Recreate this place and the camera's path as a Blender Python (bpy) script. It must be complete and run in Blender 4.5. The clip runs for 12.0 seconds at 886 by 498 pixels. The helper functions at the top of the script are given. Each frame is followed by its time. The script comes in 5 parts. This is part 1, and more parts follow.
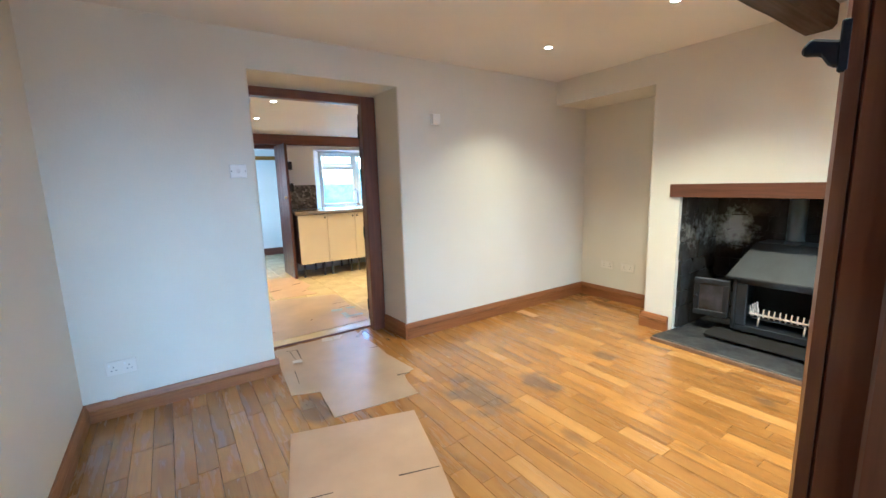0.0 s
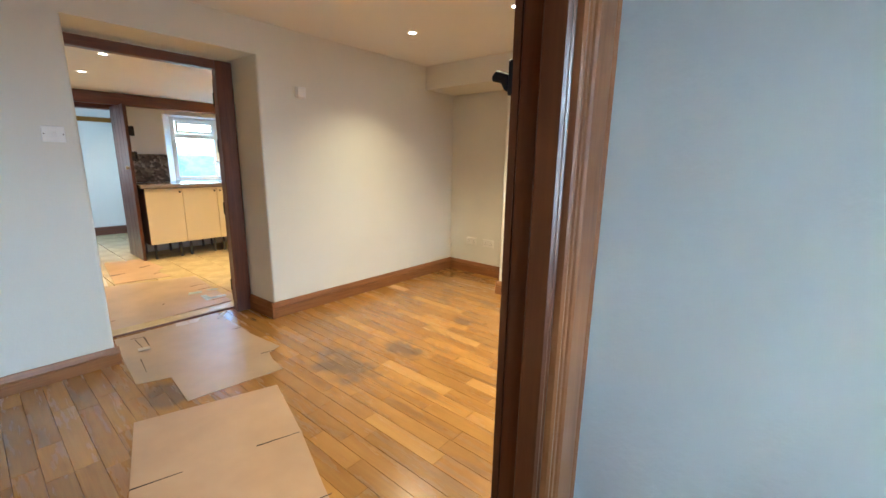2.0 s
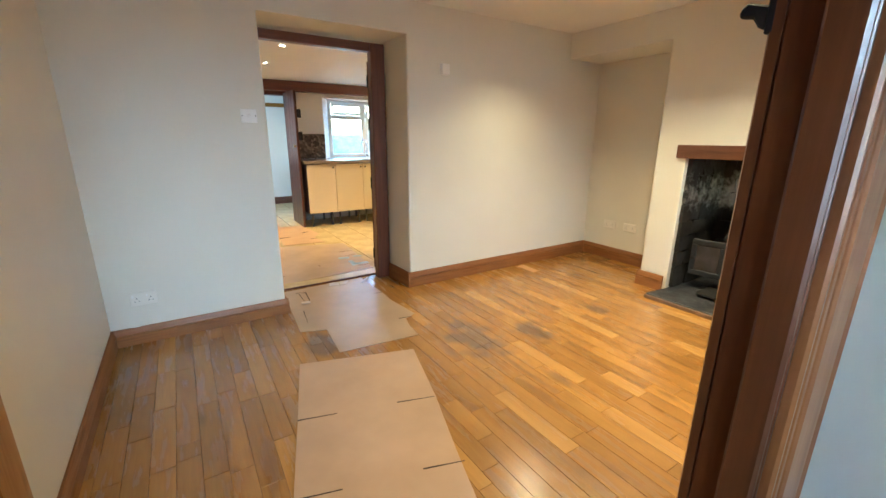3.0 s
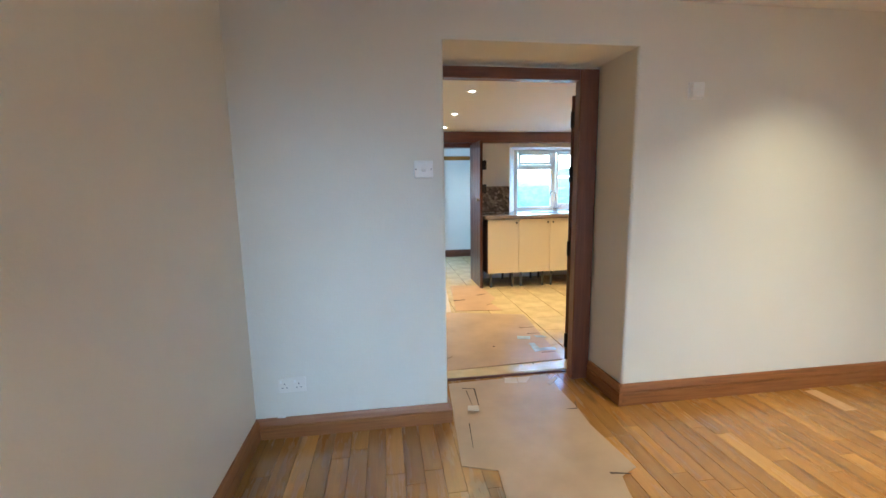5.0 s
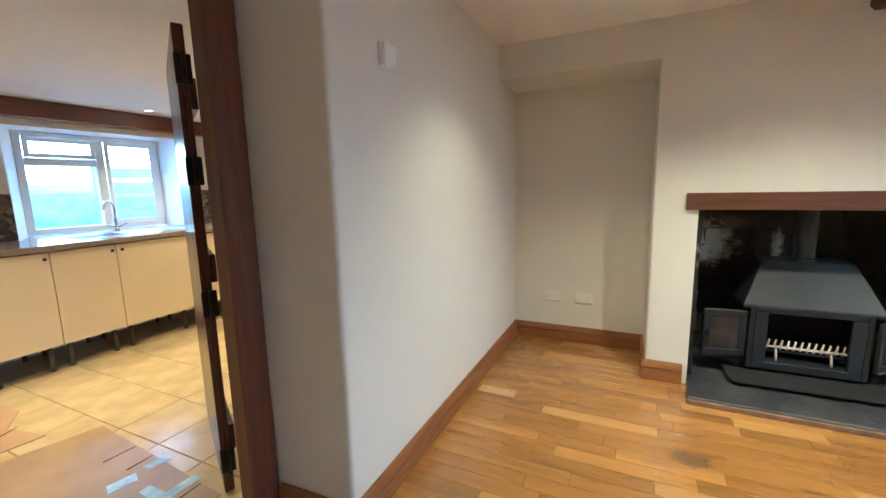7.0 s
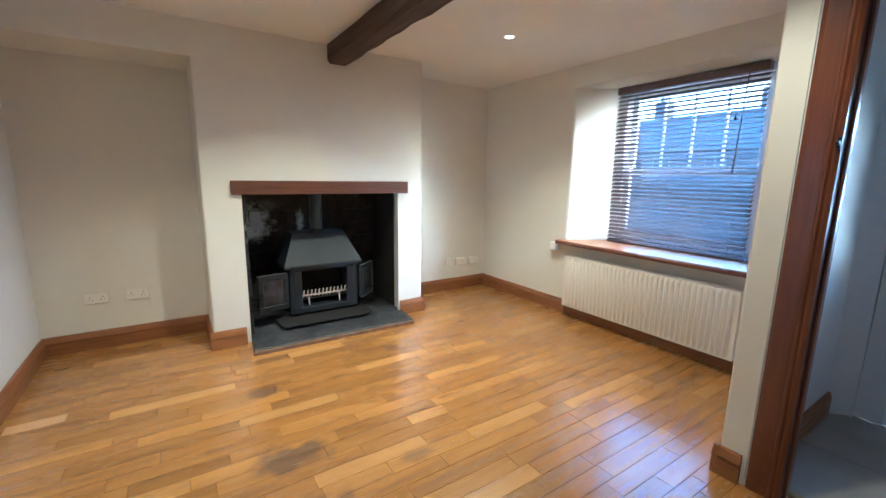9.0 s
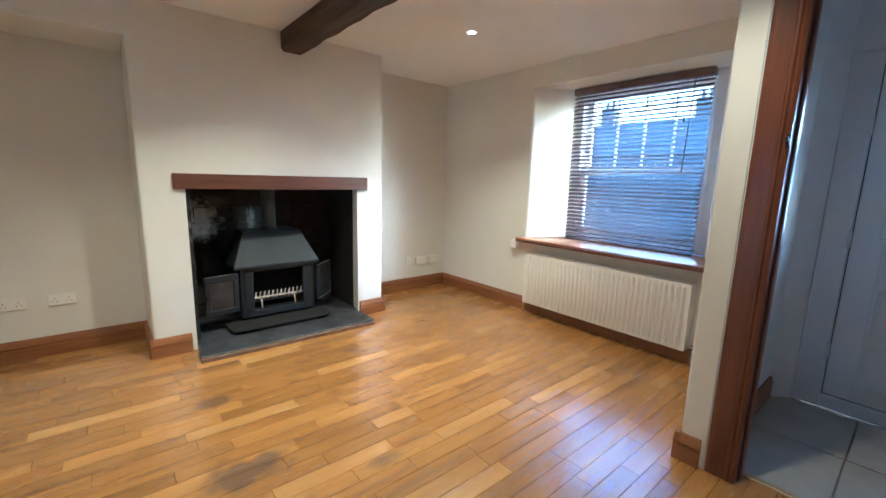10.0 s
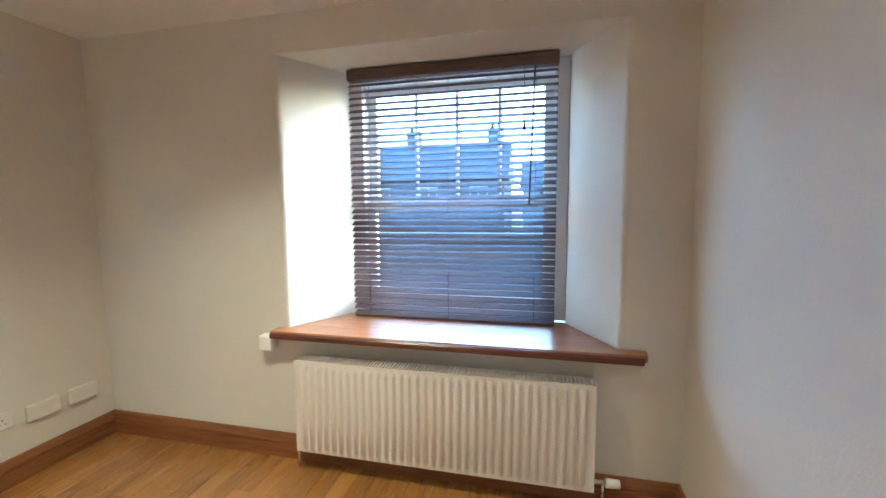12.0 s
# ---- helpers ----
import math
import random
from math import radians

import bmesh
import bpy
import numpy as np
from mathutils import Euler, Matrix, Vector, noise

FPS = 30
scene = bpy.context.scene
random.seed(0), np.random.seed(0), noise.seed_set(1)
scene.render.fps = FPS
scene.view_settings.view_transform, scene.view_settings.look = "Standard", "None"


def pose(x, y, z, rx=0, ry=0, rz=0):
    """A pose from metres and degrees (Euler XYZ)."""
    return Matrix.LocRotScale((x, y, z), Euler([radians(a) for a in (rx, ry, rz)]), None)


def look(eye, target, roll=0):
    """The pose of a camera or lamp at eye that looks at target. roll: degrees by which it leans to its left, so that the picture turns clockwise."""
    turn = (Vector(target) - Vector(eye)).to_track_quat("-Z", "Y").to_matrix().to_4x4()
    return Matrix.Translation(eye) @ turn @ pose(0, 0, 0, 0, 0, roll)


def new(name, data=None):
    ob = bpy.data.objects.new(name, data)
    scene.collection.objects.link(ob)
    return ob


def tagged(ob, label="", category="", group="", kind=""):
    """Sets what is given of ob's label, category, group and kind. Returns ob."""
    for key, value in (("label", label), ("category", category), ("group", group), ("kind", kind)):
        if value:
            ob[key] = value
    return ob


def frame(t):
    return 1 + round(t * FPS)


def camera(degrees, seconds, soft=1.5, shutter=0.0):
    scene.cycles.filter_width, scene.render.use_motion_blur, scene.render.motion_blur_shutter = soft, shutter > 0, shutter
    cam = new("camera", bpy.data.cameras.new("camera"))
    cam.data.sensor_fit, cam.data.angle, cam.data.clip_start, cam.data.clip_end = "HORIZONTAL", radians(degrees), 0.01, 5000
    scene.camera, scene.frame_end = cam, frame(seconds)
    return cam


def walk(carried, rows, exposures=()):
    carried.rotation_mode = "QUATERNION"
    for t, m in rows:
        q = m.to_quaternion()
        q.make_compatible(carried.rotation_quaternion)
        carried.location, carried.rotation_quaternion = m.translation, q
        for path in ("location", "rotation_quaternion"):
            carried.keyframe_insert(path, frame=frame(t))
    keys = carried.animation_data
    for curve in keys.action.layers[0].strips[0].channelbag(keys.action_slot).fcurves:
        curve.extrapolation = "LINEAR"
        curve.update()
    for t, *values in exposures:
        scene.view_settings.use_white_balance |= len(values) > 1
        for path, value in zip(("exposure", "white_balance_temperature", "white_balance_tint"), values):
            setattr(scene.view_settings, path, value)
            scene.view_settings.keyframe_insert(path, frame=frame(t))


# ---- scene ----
EXPOSURES = ((0, 5.2, 4450, -4), (1.5, 5.0, 4950, -3), (2.5, 5.0, 5250, -4), (3.5, 5.0, 5350, -4), (5.5, 4.85, 4650, -4), (6.5, 4.75, 4700, -3), (7.7, 5.0, 4150, -5), (9.5, 4.75, 4250, 0), (11, 4.8, 4150, -3), (12, 4.6, 4500, -2))
cam = camera(95.0, 12.0)
PATH = [
    (0, (-0.065, -0.183, 1.322), (1.033, 1.457, 1.002), -1.6),
    (0.5, (-0.003, -0.119, 1.313), (1.366, 1.292, 0.948), -1.6),
    (1, (0.005, -0.186, 1.303), (1.531, 1.037, 0.886), -1.0),
    (1.5, (-0.006, -0.336, 1.318), (1.555, 0.838, 0.89), 0.0),
    (2, (-0.047, -0.389, 1.322), (1.449, 0.869, 0.901), 1.0),
    (2.5, (-0.071, -0.381, 1.315), (1.29, 1.013, 0.863), 0.9),
    (3, (-0.096, -0.29, 1.3), (0.945, 1.335, 0.774), 0.4),
    (3.5, (-0.112, -0.133, 1.289), (0.468, 1.714, 0.784), 0.0),
    (3.7, (-0.099, -0.042, 1.304), (0.334, 1.859, 0.858), -0.2),
    (5.3, (0.152, 0.819, 1.343), (0.424, 2.779, 1.049), -0.9),
    (5.5, (0.147, 0.961, 1.349), (0.505, 2.905, 1.048), -0.9),
    (6, (0.208, 1.319, 1.334), (0.926, 3.159, 1.02), -1.2),
    (6.5, (0.343, 1.647, 1.366), (1.604, 3.167, 1.052), -1.6),
    (6.8, (0.415, 1.782, 1.347), (2.014, 2.941, 1.031), -2.0),
    (7, (0.421, 1.862, 1.343), (2.209, 2.705, 1.033), -1.3),
    (7.5, (0.411, 1.893, 1.333), (2.386, 1.943, 1.02), -0.8),
    (7.7, (0.378, 1.867, 1.359), (2.338, 1.646, 1.025), -0.4),
    (9.3, (0.002, 1.965, 1.302), (1.601, 0.815, 0.952), 0.9),
    (9.5, (-0.005, 2.004, 1.298), (1.573, 0.827, 0.946), 1.0),
    (10, (0.12, 1.93, 1.267), (1.631, 0.664, 0.929), 1.5),
    (10.5, (0.394, 1.673, 1.312), (1.764, 0.25, 0.998), 1.7),
    (11, (0.775, 1.401, 1.303), (1.894, -0.235, 1.035), 1.4),
    (11.5, (1.081, 1.07, 1.322), (1.869, -0.754, 1.096), 0.6),
    (12, (1.34, 0.637, 1.349), (1.798, -1.3, 1.152), -0.5),
]
walk(cam, [(t, look(eye, target, roll)) for t, eye, target, roll in PATH], EXPOSURES)
# ---- world, sun, large lights ----
world = bpy.data.worlds.new("sky")
scene.world = world
world.use_nodes = True
wn = world.node_tree.nodes
sky = wn.new("ShaderNodeTexSky")
sky.sky_type = 'NISHITA'
sky.sun_disc = False
SUN_ELEVATION, SUN_ROTATION = radians(18), radians(231)
sky.sun_elevation, sky.sun_rotation = SUN_ELEVATION, SUN_ROTATION
world.node_tree.links.new(sky.outputs[0], wn["Background"].inputs[0])
wn["Background"].inputs[1].default_value = 0.13

sun_data = bpy.data.lights.new("sun", 'SUN')
sun_data.energy, sun_data.angle, sun_data.color = 0.085, radians(11), (1.0, 0.97, 0.93)
sun = new("sun", sun_data)
sun.matrix_world = look((-7.5, -6.6, 33.2), (0, 0, 30))

LAMP_W, KITCHEN_W, LAMP_COL, KITCHEN_COL = 4.6, 3.1, (1.0, 0.71, 0.39), (1.0, 0.61, 0.24)


def area(name, eye, target, w, h, energy, col):
    d = bpy.data.lights.new(name, 'AREA')
    d.shape, d.size, d.size_y, d.energy, d.color = 'RECTANGLE', w, h, energy, col
    o = new(name, d)
    o.matrix_world = look(eye, target)
    return o


DAY = (0.76, 0.86, 1.0)
# daylight in the openings of the front door and the rooms behind the kitchen
area("door_daylight", (-0.022, -1.262, 1.19), (0.05, 2.785, 1.1), 0.53, 0.34, 0.10, DAY).data.spread = radians(120)
area("door_daylight", (-0.022, -1.262, 1.62), (-0.08, 2.785, 0.30), 0.50, 0.22, 0.18, DAY).data.spread = radians(46)
area("window_daylight", (1.805, -1.60, 1.42), (1.80, 0.40, 1.25), 1.08, 1.24, 0.32, (0.80, 0.90, 1.0)).data.spread = radians(64)
area("kitchen_daylight", (2.70, 7.15, 2.35), (2.70, 6.25, 1.05), 1.2, 0.6, 3.0, (0.38, 0.64, 1.0))
area("bathroom_daylight", (1.01, 11.5, 1.3), (1.01, 10.0, 1.3), 0.76, 0.9, 0.35, DAY)
# lamp at the unseen west opening, added to brighten the utility wall
area("utility_daylight", (-0.58, 7.6, 1.45), (1.5, 8.3, 1.0), 0.46, 0.46, 0.9, (0.55, 0.78, 1.0))

# ---- materials ----
def nt(name):
    m = bpy.data.materials.new(name)
    m.use_nodes = True
    return m, m.node_tree.nodes, m.node_tree.links, m.node_tree.nodes["Principled BSDF"]


def coords(n, l, scale, shift=False):
    tc = n.new("ShaderNodeTexCoord")
    mp = n.new("ShaderNodeMapping")
    mp.inputs["Scale"].default_value = scale
    if shift:
        oi = n.new("ShaderNodeObjectInfo")
        ml = n.new("ShaderNodeVectorMath")
        ml.operation = 'SCALE'
        ml.inputs[0].default_value = (37.0, 53.0, 29.0)
        l.new(oi.outputs["Random"], ml.inputs["Scale"])
        ad = n.new("ShaderNodeVectorMath")
        l.new(tc.outputs["Object"], ad.inputs[0])
        l.new(ml.outputs[0], ad.inputs[1])
        l.new(ad.outputs[0], mp.inputs["Vector"])
    else:
        l.new(tc.outputs["Object"], mp.inputs["Vector"])
    return mp.outputs[0]


def noisy(n, l, vec, scale, detail=4.0, rough=0.55):
    t = n.new("ShaderNodeTexNoise")
    t.inputs["Scale"].default_value, t.inputs["Detail"].default_value, t.inputs["Roughness"].default_value = scale, detail, rough
    l.new(vec, t.inputs["Vector"])
    return t.outputs["Fac"]


def ramp(n, l, fac, *stops):
    r = n.new("ShaderNodeValToRGB")
    while len(r.color_ramp.elements) < len(stops):
        r.color_ramp.elements.new(0.5)
    for e, (p, c) in zip(r.color_ramp.elements, stops):
        e.position, e.color = p, (*c, 1)
    l.new(fac, r.inputs[0])
    return r.outputs[0]


def mix(n, l, fac, a, b, kind='MIX'):
    m = n.new("ShaderNodeMix")
    m.data_type, m.blend_type = 'RGBA', kind
    for sock, v in ((m.inputs[0], fac), (m.inputs[6], a), (m.inputs[7], b)):
        if isinstance(v, (int, float)):
            sock.default_value = v
        elif isinstance(v, tuple):
            sock.default_value = (*v, 1)
        else:
            l.new(v, sock)
    return m.outputs[2]


def bump(n, l, p, height, strength, distance=0.01):
    b = n.new("ShaderNodeBump")
    b.inputs["Strength"].default_value, b.inputs["Distance"].default_value = strength, distance
    l.new(height, b.inputs["Height"])
    l.new(b.outputs[0], p.inputs["Normal"])


def plain(name, col, rough=0.5, metal=0.0, vary=0.12, scale=6.0, relief=0.0, rscale=60.0):
    m, n, l, p = nt(name)
    v = coords(n, l, (1, 1, 1))
    f = noisy(n, l, v, scale)
    lo, hi = tuple(c * (1 - vary) for c in col), tuple(min(1, c * (1 + vary)) for c in col)
    l.new(ramp(n, l, f, (0.3, lo), (0.7, hi)), p.inputs["Base Color"])
    p.inputs["Roughness"].default_value, p.inputs["Metallic"].default_value = rough, metal
    if relief:
        bump(n, l, p, noisy(n, l, v, rscale, 5), relief, 0.004)
    return m


def paint(name, col, rough=0.6):
    """Painted plaster: broad waves, trowel marks and fine stipple."""
    m, n, l, p = nt(name)
    v = coords(n, l, (1, 1, 1))
    big, fine = noisy(n, l, v, 1.3, 3), noisy(n, l, v, 90, 3)
    c = ramp(n, l, big, (0.3, tuple(x * 0.96 for x in col)), (0.7, col))
    scuff = ramp(n, l, noisy(n, l, v, 7, 6, 0.7), (0.70, (0, 0, 0)), (0.82, (1, 1, 1)))
    c = mix(n, l, scuff, c, tuple(x * 0.93 for x in col))
    l.new(c, p.inputs["Base Color"])
    p.inputs["Roughness"].default_value = rough
    ad = n.new("ShaderNodeMath")
    ad.operation = 'MULTIPLY_ADD'
    l.new(noisy(n, l, v, 4.0, 4), ad.inputs[0])
    ad.inputs[1].default_value = 2.5
    l.new(fine, ad.inputs[2])
    bump(n, l, p, ad.outputs[0], 0.16, 0.006)
    return m


def wood(name, light, mid, dark, axis=1, rough=0.4, coat=0.2, knots=True, vary=0.35, stains=(), grain=14.0, fibre=0.35, knot=(5.0, 1.7)):
    """Timber with the grain along one axis; each piece takes its own shade."""
    m, n, l, p = nt(name)
    s = [grain, grain, grain]
    s[axis] = 0.9
    v = coords(n, l, tuple(s), True)
    g = noisy(n, l, v, 2.2, 6, 0.62)
    fine = [70.0, 70.0, 70.0]
    fine[axis] = 2.0
    vf = coords(n, l, tuple(fine), True)
    gf = noisy(n, l, vf, 2.0, 3)
    c = ramp(n, l, g, (0.30, dark), (0.48, mid), (0.72, light))
    c = mix(n, l, fibre, c, ramp(n, l, gf, (0.35, tuple(x * 0.62 for x in mid)), (0.65, light)), 'MIX')
    oi = n.new("ShaderNodeObjectInfo")
    shade = ramp(n, l, oi.outputs["Random"], (0.0, (1 - vary,) * 3), (0.5, (1.0, 0.97, 0.93)), (0.82, (1.04, 1.04, 1.02)), (0.88, (1 + vary, 1 + vary * 1.05, 1 + vary)), (1.0, (1 + vary * 1.6, 1 + vary * 1.8, 1 + vary * 1.9)))
    c = mix(n, l, 1.0, c, shade, 'MULTIPLY')
    if knots:
        sk = [knot[0], knot[0], knot[0]]
        sk[axis] = knot[1]
        vo = n.new("ShaderNodeTexVoronoi")
        vo.inputs["Scale"].default_value = 1.0
        l.new(coords(n, l, tuple(sk), True), vo.inputs["Vector"])
        k = ramp(n, l, vo.outputs["Distance"], (0.03, (0.62,) * 3), (0.14, (0, 0, 0)))
        c = mix(n, l, k, c, tuple(x * 0.35 for x in dark))
    for (sx, sy, r, depth) in stains:
        tc = n.new("ShaderNodeNewGeometry")
        d = n.new("ShaderNodeVectorMath")
        d.operation = 'SUBTRACT'
        l.new(tc.outputs["Position"], d.inputs[0])
        d.inputs[1].default_value = (sx, sy, 0.0)
        sc = n.new("ShaderNodeVectorMath")
        sc.operation = 'MULTIPLY'
        l.new(d.outputs[0], sc.inputs[0])
        sc.inputs[1].default_value = (1.0 / r, 0.62 / r, 0.0)
        ln = n.new("ShaderNodeVectorMath")
        ln.operation = 'LENGTH'
        l.new(sc.outputs[0], ln.inputs[0])
        nz = n.new("ShaderNodeTexNoise")
        nz.inputs["Scale"].default_value = 7.0
        l.new(tc.outputs["Position"], nz.inputs["Vector"])
        ad = n.new("ShaderNodeMath")
        ad.operation = 'MULTIPLY_ADD'
        l.new(nz.outputs["Fac"], ad.inputs[0])
        ad.inputs[1].default_value = 0.95
        l.new(ln.outputs["Value"], ad.inputs[2])
        k = ramp(n, l, ad.outputs[0], (0.75, (depth,) * 3), (1.45, (0, 0, 0)))
        c = mix(n, l, k, c, (0.10, 0.065, 0.045))
    l.new(c, p.inputs["Base Color"])
    p.inputs["Roughness"].default_value = rough
    l.new(ramp(n, l, g, (0.3, (rough * 1.25,) * 3), (0.7, (rough * 0.85,) * 3)), p.inputs["Roughness"])
    p.inputs["Coat Weight"].default_value, p.inputs["Coat Roughness"].default_value = coat, 0.22
    bump(n, l, p, gf, 0.12, 0.002)
    return m


def glass(name, rough=0.0, tint=(1, 1, 1)):
    m, n, l, p = nt(name)
    p.inputs["Transmission Weight"].default_value, p.inputs["Roughness"].default_value = 1.0, rough
    p.inputs["Base Color"].default_value, p.inputs["IOR"].default_value = (*tint, 1), 1.25
    return m


def glow(name, col, power):
    m, n, l, p = nt(name)
    p.inputs["Base Color"].default_value = (0, 0, 0, 1)
    p.inputs["Emission Color"].default_value, p.inputs["Emission Strength"].default_value = (*col, 1), power
    return m


WALL = paint("cream_wall_paint", (0.765, 0.740, 0.655))
WALL_LOBBY = paint("pale_lobby_paint", (0.70, 0.70, 0.685))
CEIL = paint("ceiling_paint", (0.84, 0.815, 0.765), 0.7)
KWALL = paint("kitchen_wall_paint", (0.80, 0.77, 0.74))
STAINS = ((1.85, 1.55, 0.24, 0.75), (1.42, 1.68, 0.34, 0.72), (2.54, 1.58, 0.14, 0.6), (0.55, 2.15, 0.22, 0.75), (2.72, 0.62, 0.10, 0.5), (1.55, 1.05, 0.10, 0.4))
OAK = wood("oak_planks", (0.42, 0.216, 0.047), (0.33, 0.158, 0.032), (0.205, 0.090, 0.019), 1, 0.25, 0.6, True, 0.2, STAINS, 8.0, 0.2)
OAK_PALE = wood("pale_oak_planks", (0.53, 0.295, 0.080), (0.45, 0.235, 0.058), (0.32, 0.150, 0.033), 1, 0.25, 0.6, False, 0.06, STAINS, 8.0, 0.2)
SUBFLOOR = plain("dark_subfloor", (0.10, 0.05, 0.022), 0.9)
SKIRT = wood("pine_skirting", (0.35, 0.150, 0.040), (0.265, 0.105, 0.028), (0.150, 0.056, 0.016), 0, 0.46, 0.1, True, 0.12)
SKIRT_Y = wood("pine_skirting_long", (0.35, 0.150, 0.040), (0.265, 0.105, 0.028), (0.150, 0.056, 0.016), 1, 0.46, 0.1, True, 0.12)
FRAME = wood("stained_door_frame", (0.17, 0.050, 0.020), (0.115, 0.032, 0.013), (0.06, 0.017, 0.008), 2, 0.36, 0.3, True, 0.1)
FRAME_L = wood("lobby_door_frame", (0.19, 0.062, 0.021), (0.135, 0.041, 0.014), (0.07, 0.022, 0.009), 2, 0.36, 0.3, True, 0.1, (), 9.0, 0.25, (4.0, 2.4))
FRAME_H = wood("stained_door_head", (0.17, 0.050, 0.020), (0.115, 0.032, 0.013), (0.06, 0.017, 0.008), 0, 0.36, 0.3, True, 0.1)
PINE = wood("varnished_pine", (0.35, 0.168, 0.022), (0.28, 0.122, 0.014), (0.17, 0.066, 0.009), 2, 0.5, 0.05, True, 0.1, (), 4.0, 0.1, (5.2, 3.2))
PINE.node_tree.nodes["Principled BSDF"].inputs["Specular IOR Level"].default_value = 0.3
ARCH = wood("pine_architrave", (0.40, 0.165, 0.055), (0.30, 0.11, 0.036), (0.17, 0.055, 0.02), 2, 0.34, 0.35, True, 0.1, (), 9.0, 0.2, (4.0, 2.4))
BEAM = wood("dark_oak_beam", (0.085, 0.040, 0.022), (0.055, 0.025, 0.014), (0.025, 0.012, 0.008), 0, 0.6, 0.05, True, 0.1)
MANTEL = wood("mantel_oak", (0.15, 0.062, 0.030), (0.115, 0.045, 0.022), (0.06, 0.024, 0.012), 1, 0.45, 0.1, True, 0.08)
KDOOR = wood("dark_door_wood", (0.12, 0.042, 0.022), (0.085, 0.028, 0.015), (0.045, 0.015, 0.009), 2, 0.3, 0.4, True, 0.1)
SILL = wood("sill_wood", (0.44, 0.19, 0.060), (0.35, 0.135, 0.040), (0.20, 0.068, 0.022), 0, 0.3, 0.35, False, 0.05)
PALE_OAK = wood("pale_repair_plank", (0.66, 0.42, 0.20), (0.56, 0.33, 0.14), (0.38, 0.19, 0.07), 1, 0.32, 0.3, True, 0.1)
CARD = plain("brown_cardboard", (0.50, 0.33, 0.20), 0.75, 0, 0.10, 3.0, 0.15, 40)
CARD_K = plain("worn_cardboard", (0.45, 0.32, 0.205), 0.36, 0, 0.14, 3.0, 0.1, 25)
CARD_EDGE = plain("cut_cardboard_edge", (0.05, 0.03, 0.02), 0.9)
PAPER = plain("torn_paper", (0.62, 0.56, 0.50), 0.6)
SLATE, _n, _l, _p = nt("hearth_slate")
_v = coords(_n, _l, (1, 1, 1))
_c = ramp(_n, _l, noisy(_n, _l, _v, 5.0), (0.3, (0.022, 0.023, 0.026)), (0.7, (0.062, 0.064, 0.070)))
_c = mix(_n, _l, ramp(_n, _l, noisy(_n, _l, _v, 9.0, 7, 0.72), (0.56, (0, 0, 0)), (0.74, (0.55, 0.55, 0.55))), _c, (0.20, 0.195, 0.185))
_l.new(_c, _p.inputs["Base Color"])
_l.new(ramp(_n, _l, noisy(_n, _l, _v, 11.0, 4), (0.35, (0.38,) * 3), (0.65, (0.62,) * 3)), _p.inputs["Roughness"])
bump(_n, _l, _p, noisy(_n, _l, _v, 13, 6, 0.65), 0.8, 0.006)
SLATE_EDGE = plain("hearth_edge", (0.20, 0.12, 0.07), 0.7, 0, 0.3, 12)
IRON = plain("stove_iron", (0.018, 0.022, 0.027), 0.48, 0.3, 0.2, 8.0, 0.15, 60)
PIPE_M = plain("flue_enamel", (0.048, 0.056, 0.064), 0.4, 0.4, 0.2, 5.0)
# black for soot, and for the shade slab inside the radiator
SOOT_AND_SHADE = plain("soot", (0.012, 0.011, 0.010), 0.9, 0, 0.3, 6, 0.5, 20)
STONE, _n, _l, _p = nt("sooty_stone")
_v = coords(_n, _l, (1, 1, 1))
_c = ramp(_n, _l, noisy(_n, _l, _v, 7.0), (0.3, (0.008, 0.008, 0.007)), (0.7, (0.032, 0.030, 0.026)))
# patches where the old limewash shows through the soot: place, half width, half height
for _y, _z, _a, _b, _d in ((1.33, 0.86, 0.15, 0.16, 0.7), (0.925, 0.865, 0.034, 0.105, 1.0), (1.20, 1.03, 0.10, 0.05, 0.12)):
    _g = _n.new("ShaderNodeNewGeometry")
    _s = _n.new("ShaderNodeVectorMath")
    _s.operation = 'SUBTRACT'
    _l.new(_g.outputs["Position"], _s.inputs[0])
    _s.inputs[1].default_value = (4.0, _y, _z)
    _q = _n.new("ShaderNodeVectorMath")
    _q.operation = 'MULTIPLY'
    _l.new(_s.outputs[0], _q.inputs[0])
    _q.inputs[1].default_value = (0.0, 0.4 / _a, 0.4 / _b)
    _k = _n.new("ShaderNodeVectorMath")
    _k.operation = 'LENGTH'
    _l.new(_q.outputs[0], _k.inputs[0])
    _m = _n.new("ShaderNodeMath")
    _m.operation = 'MULTIPLY_ADD'
    _l.new(noisy(_n, _l, _g.outputs["Position"], 16.0, 5, 0.65), _m.inputs[0])
    _m.inputs[1].default_value = 0.88
    _l.new(_k.outputs["Value"], _m.inputs[2])
    _c = mix(_n, _l, ramp(_n, _l, _m.outputs[0], (0.62, (_d,) * 3), (0.92, (0, 0, 0))), _c, (0.42, 0.41, 0.36))
_l.new(_c, _p.inputs["Base Color"])
_p.inputs["Roughness"].default_value = 0.9
bump(_n, _l, _p, noisy(_n, _l, _v, 18, 5), 0.8, 0.004)
STOVE_GLASS = plain("smoked_door_glass", (0.028, 0.028, 0.030), 0.25, 0.0, 0.6, 9.0)
EDGE_IRON = plain("worn_door_edge", (0.22, 0.20, 0.18), 0.5, 0.4, 0.4, 30)
GRATE = plain("burnt_grate", (0.52, 0.46, 0.40), 0.75, 0.1, 0.25, 20, 0.3, 60)
BLACK_IRON = plain("black_iron", (0.018, 0.018, 0.020), 0.5, 0.5, 0.2, 30, 0.3, 90)
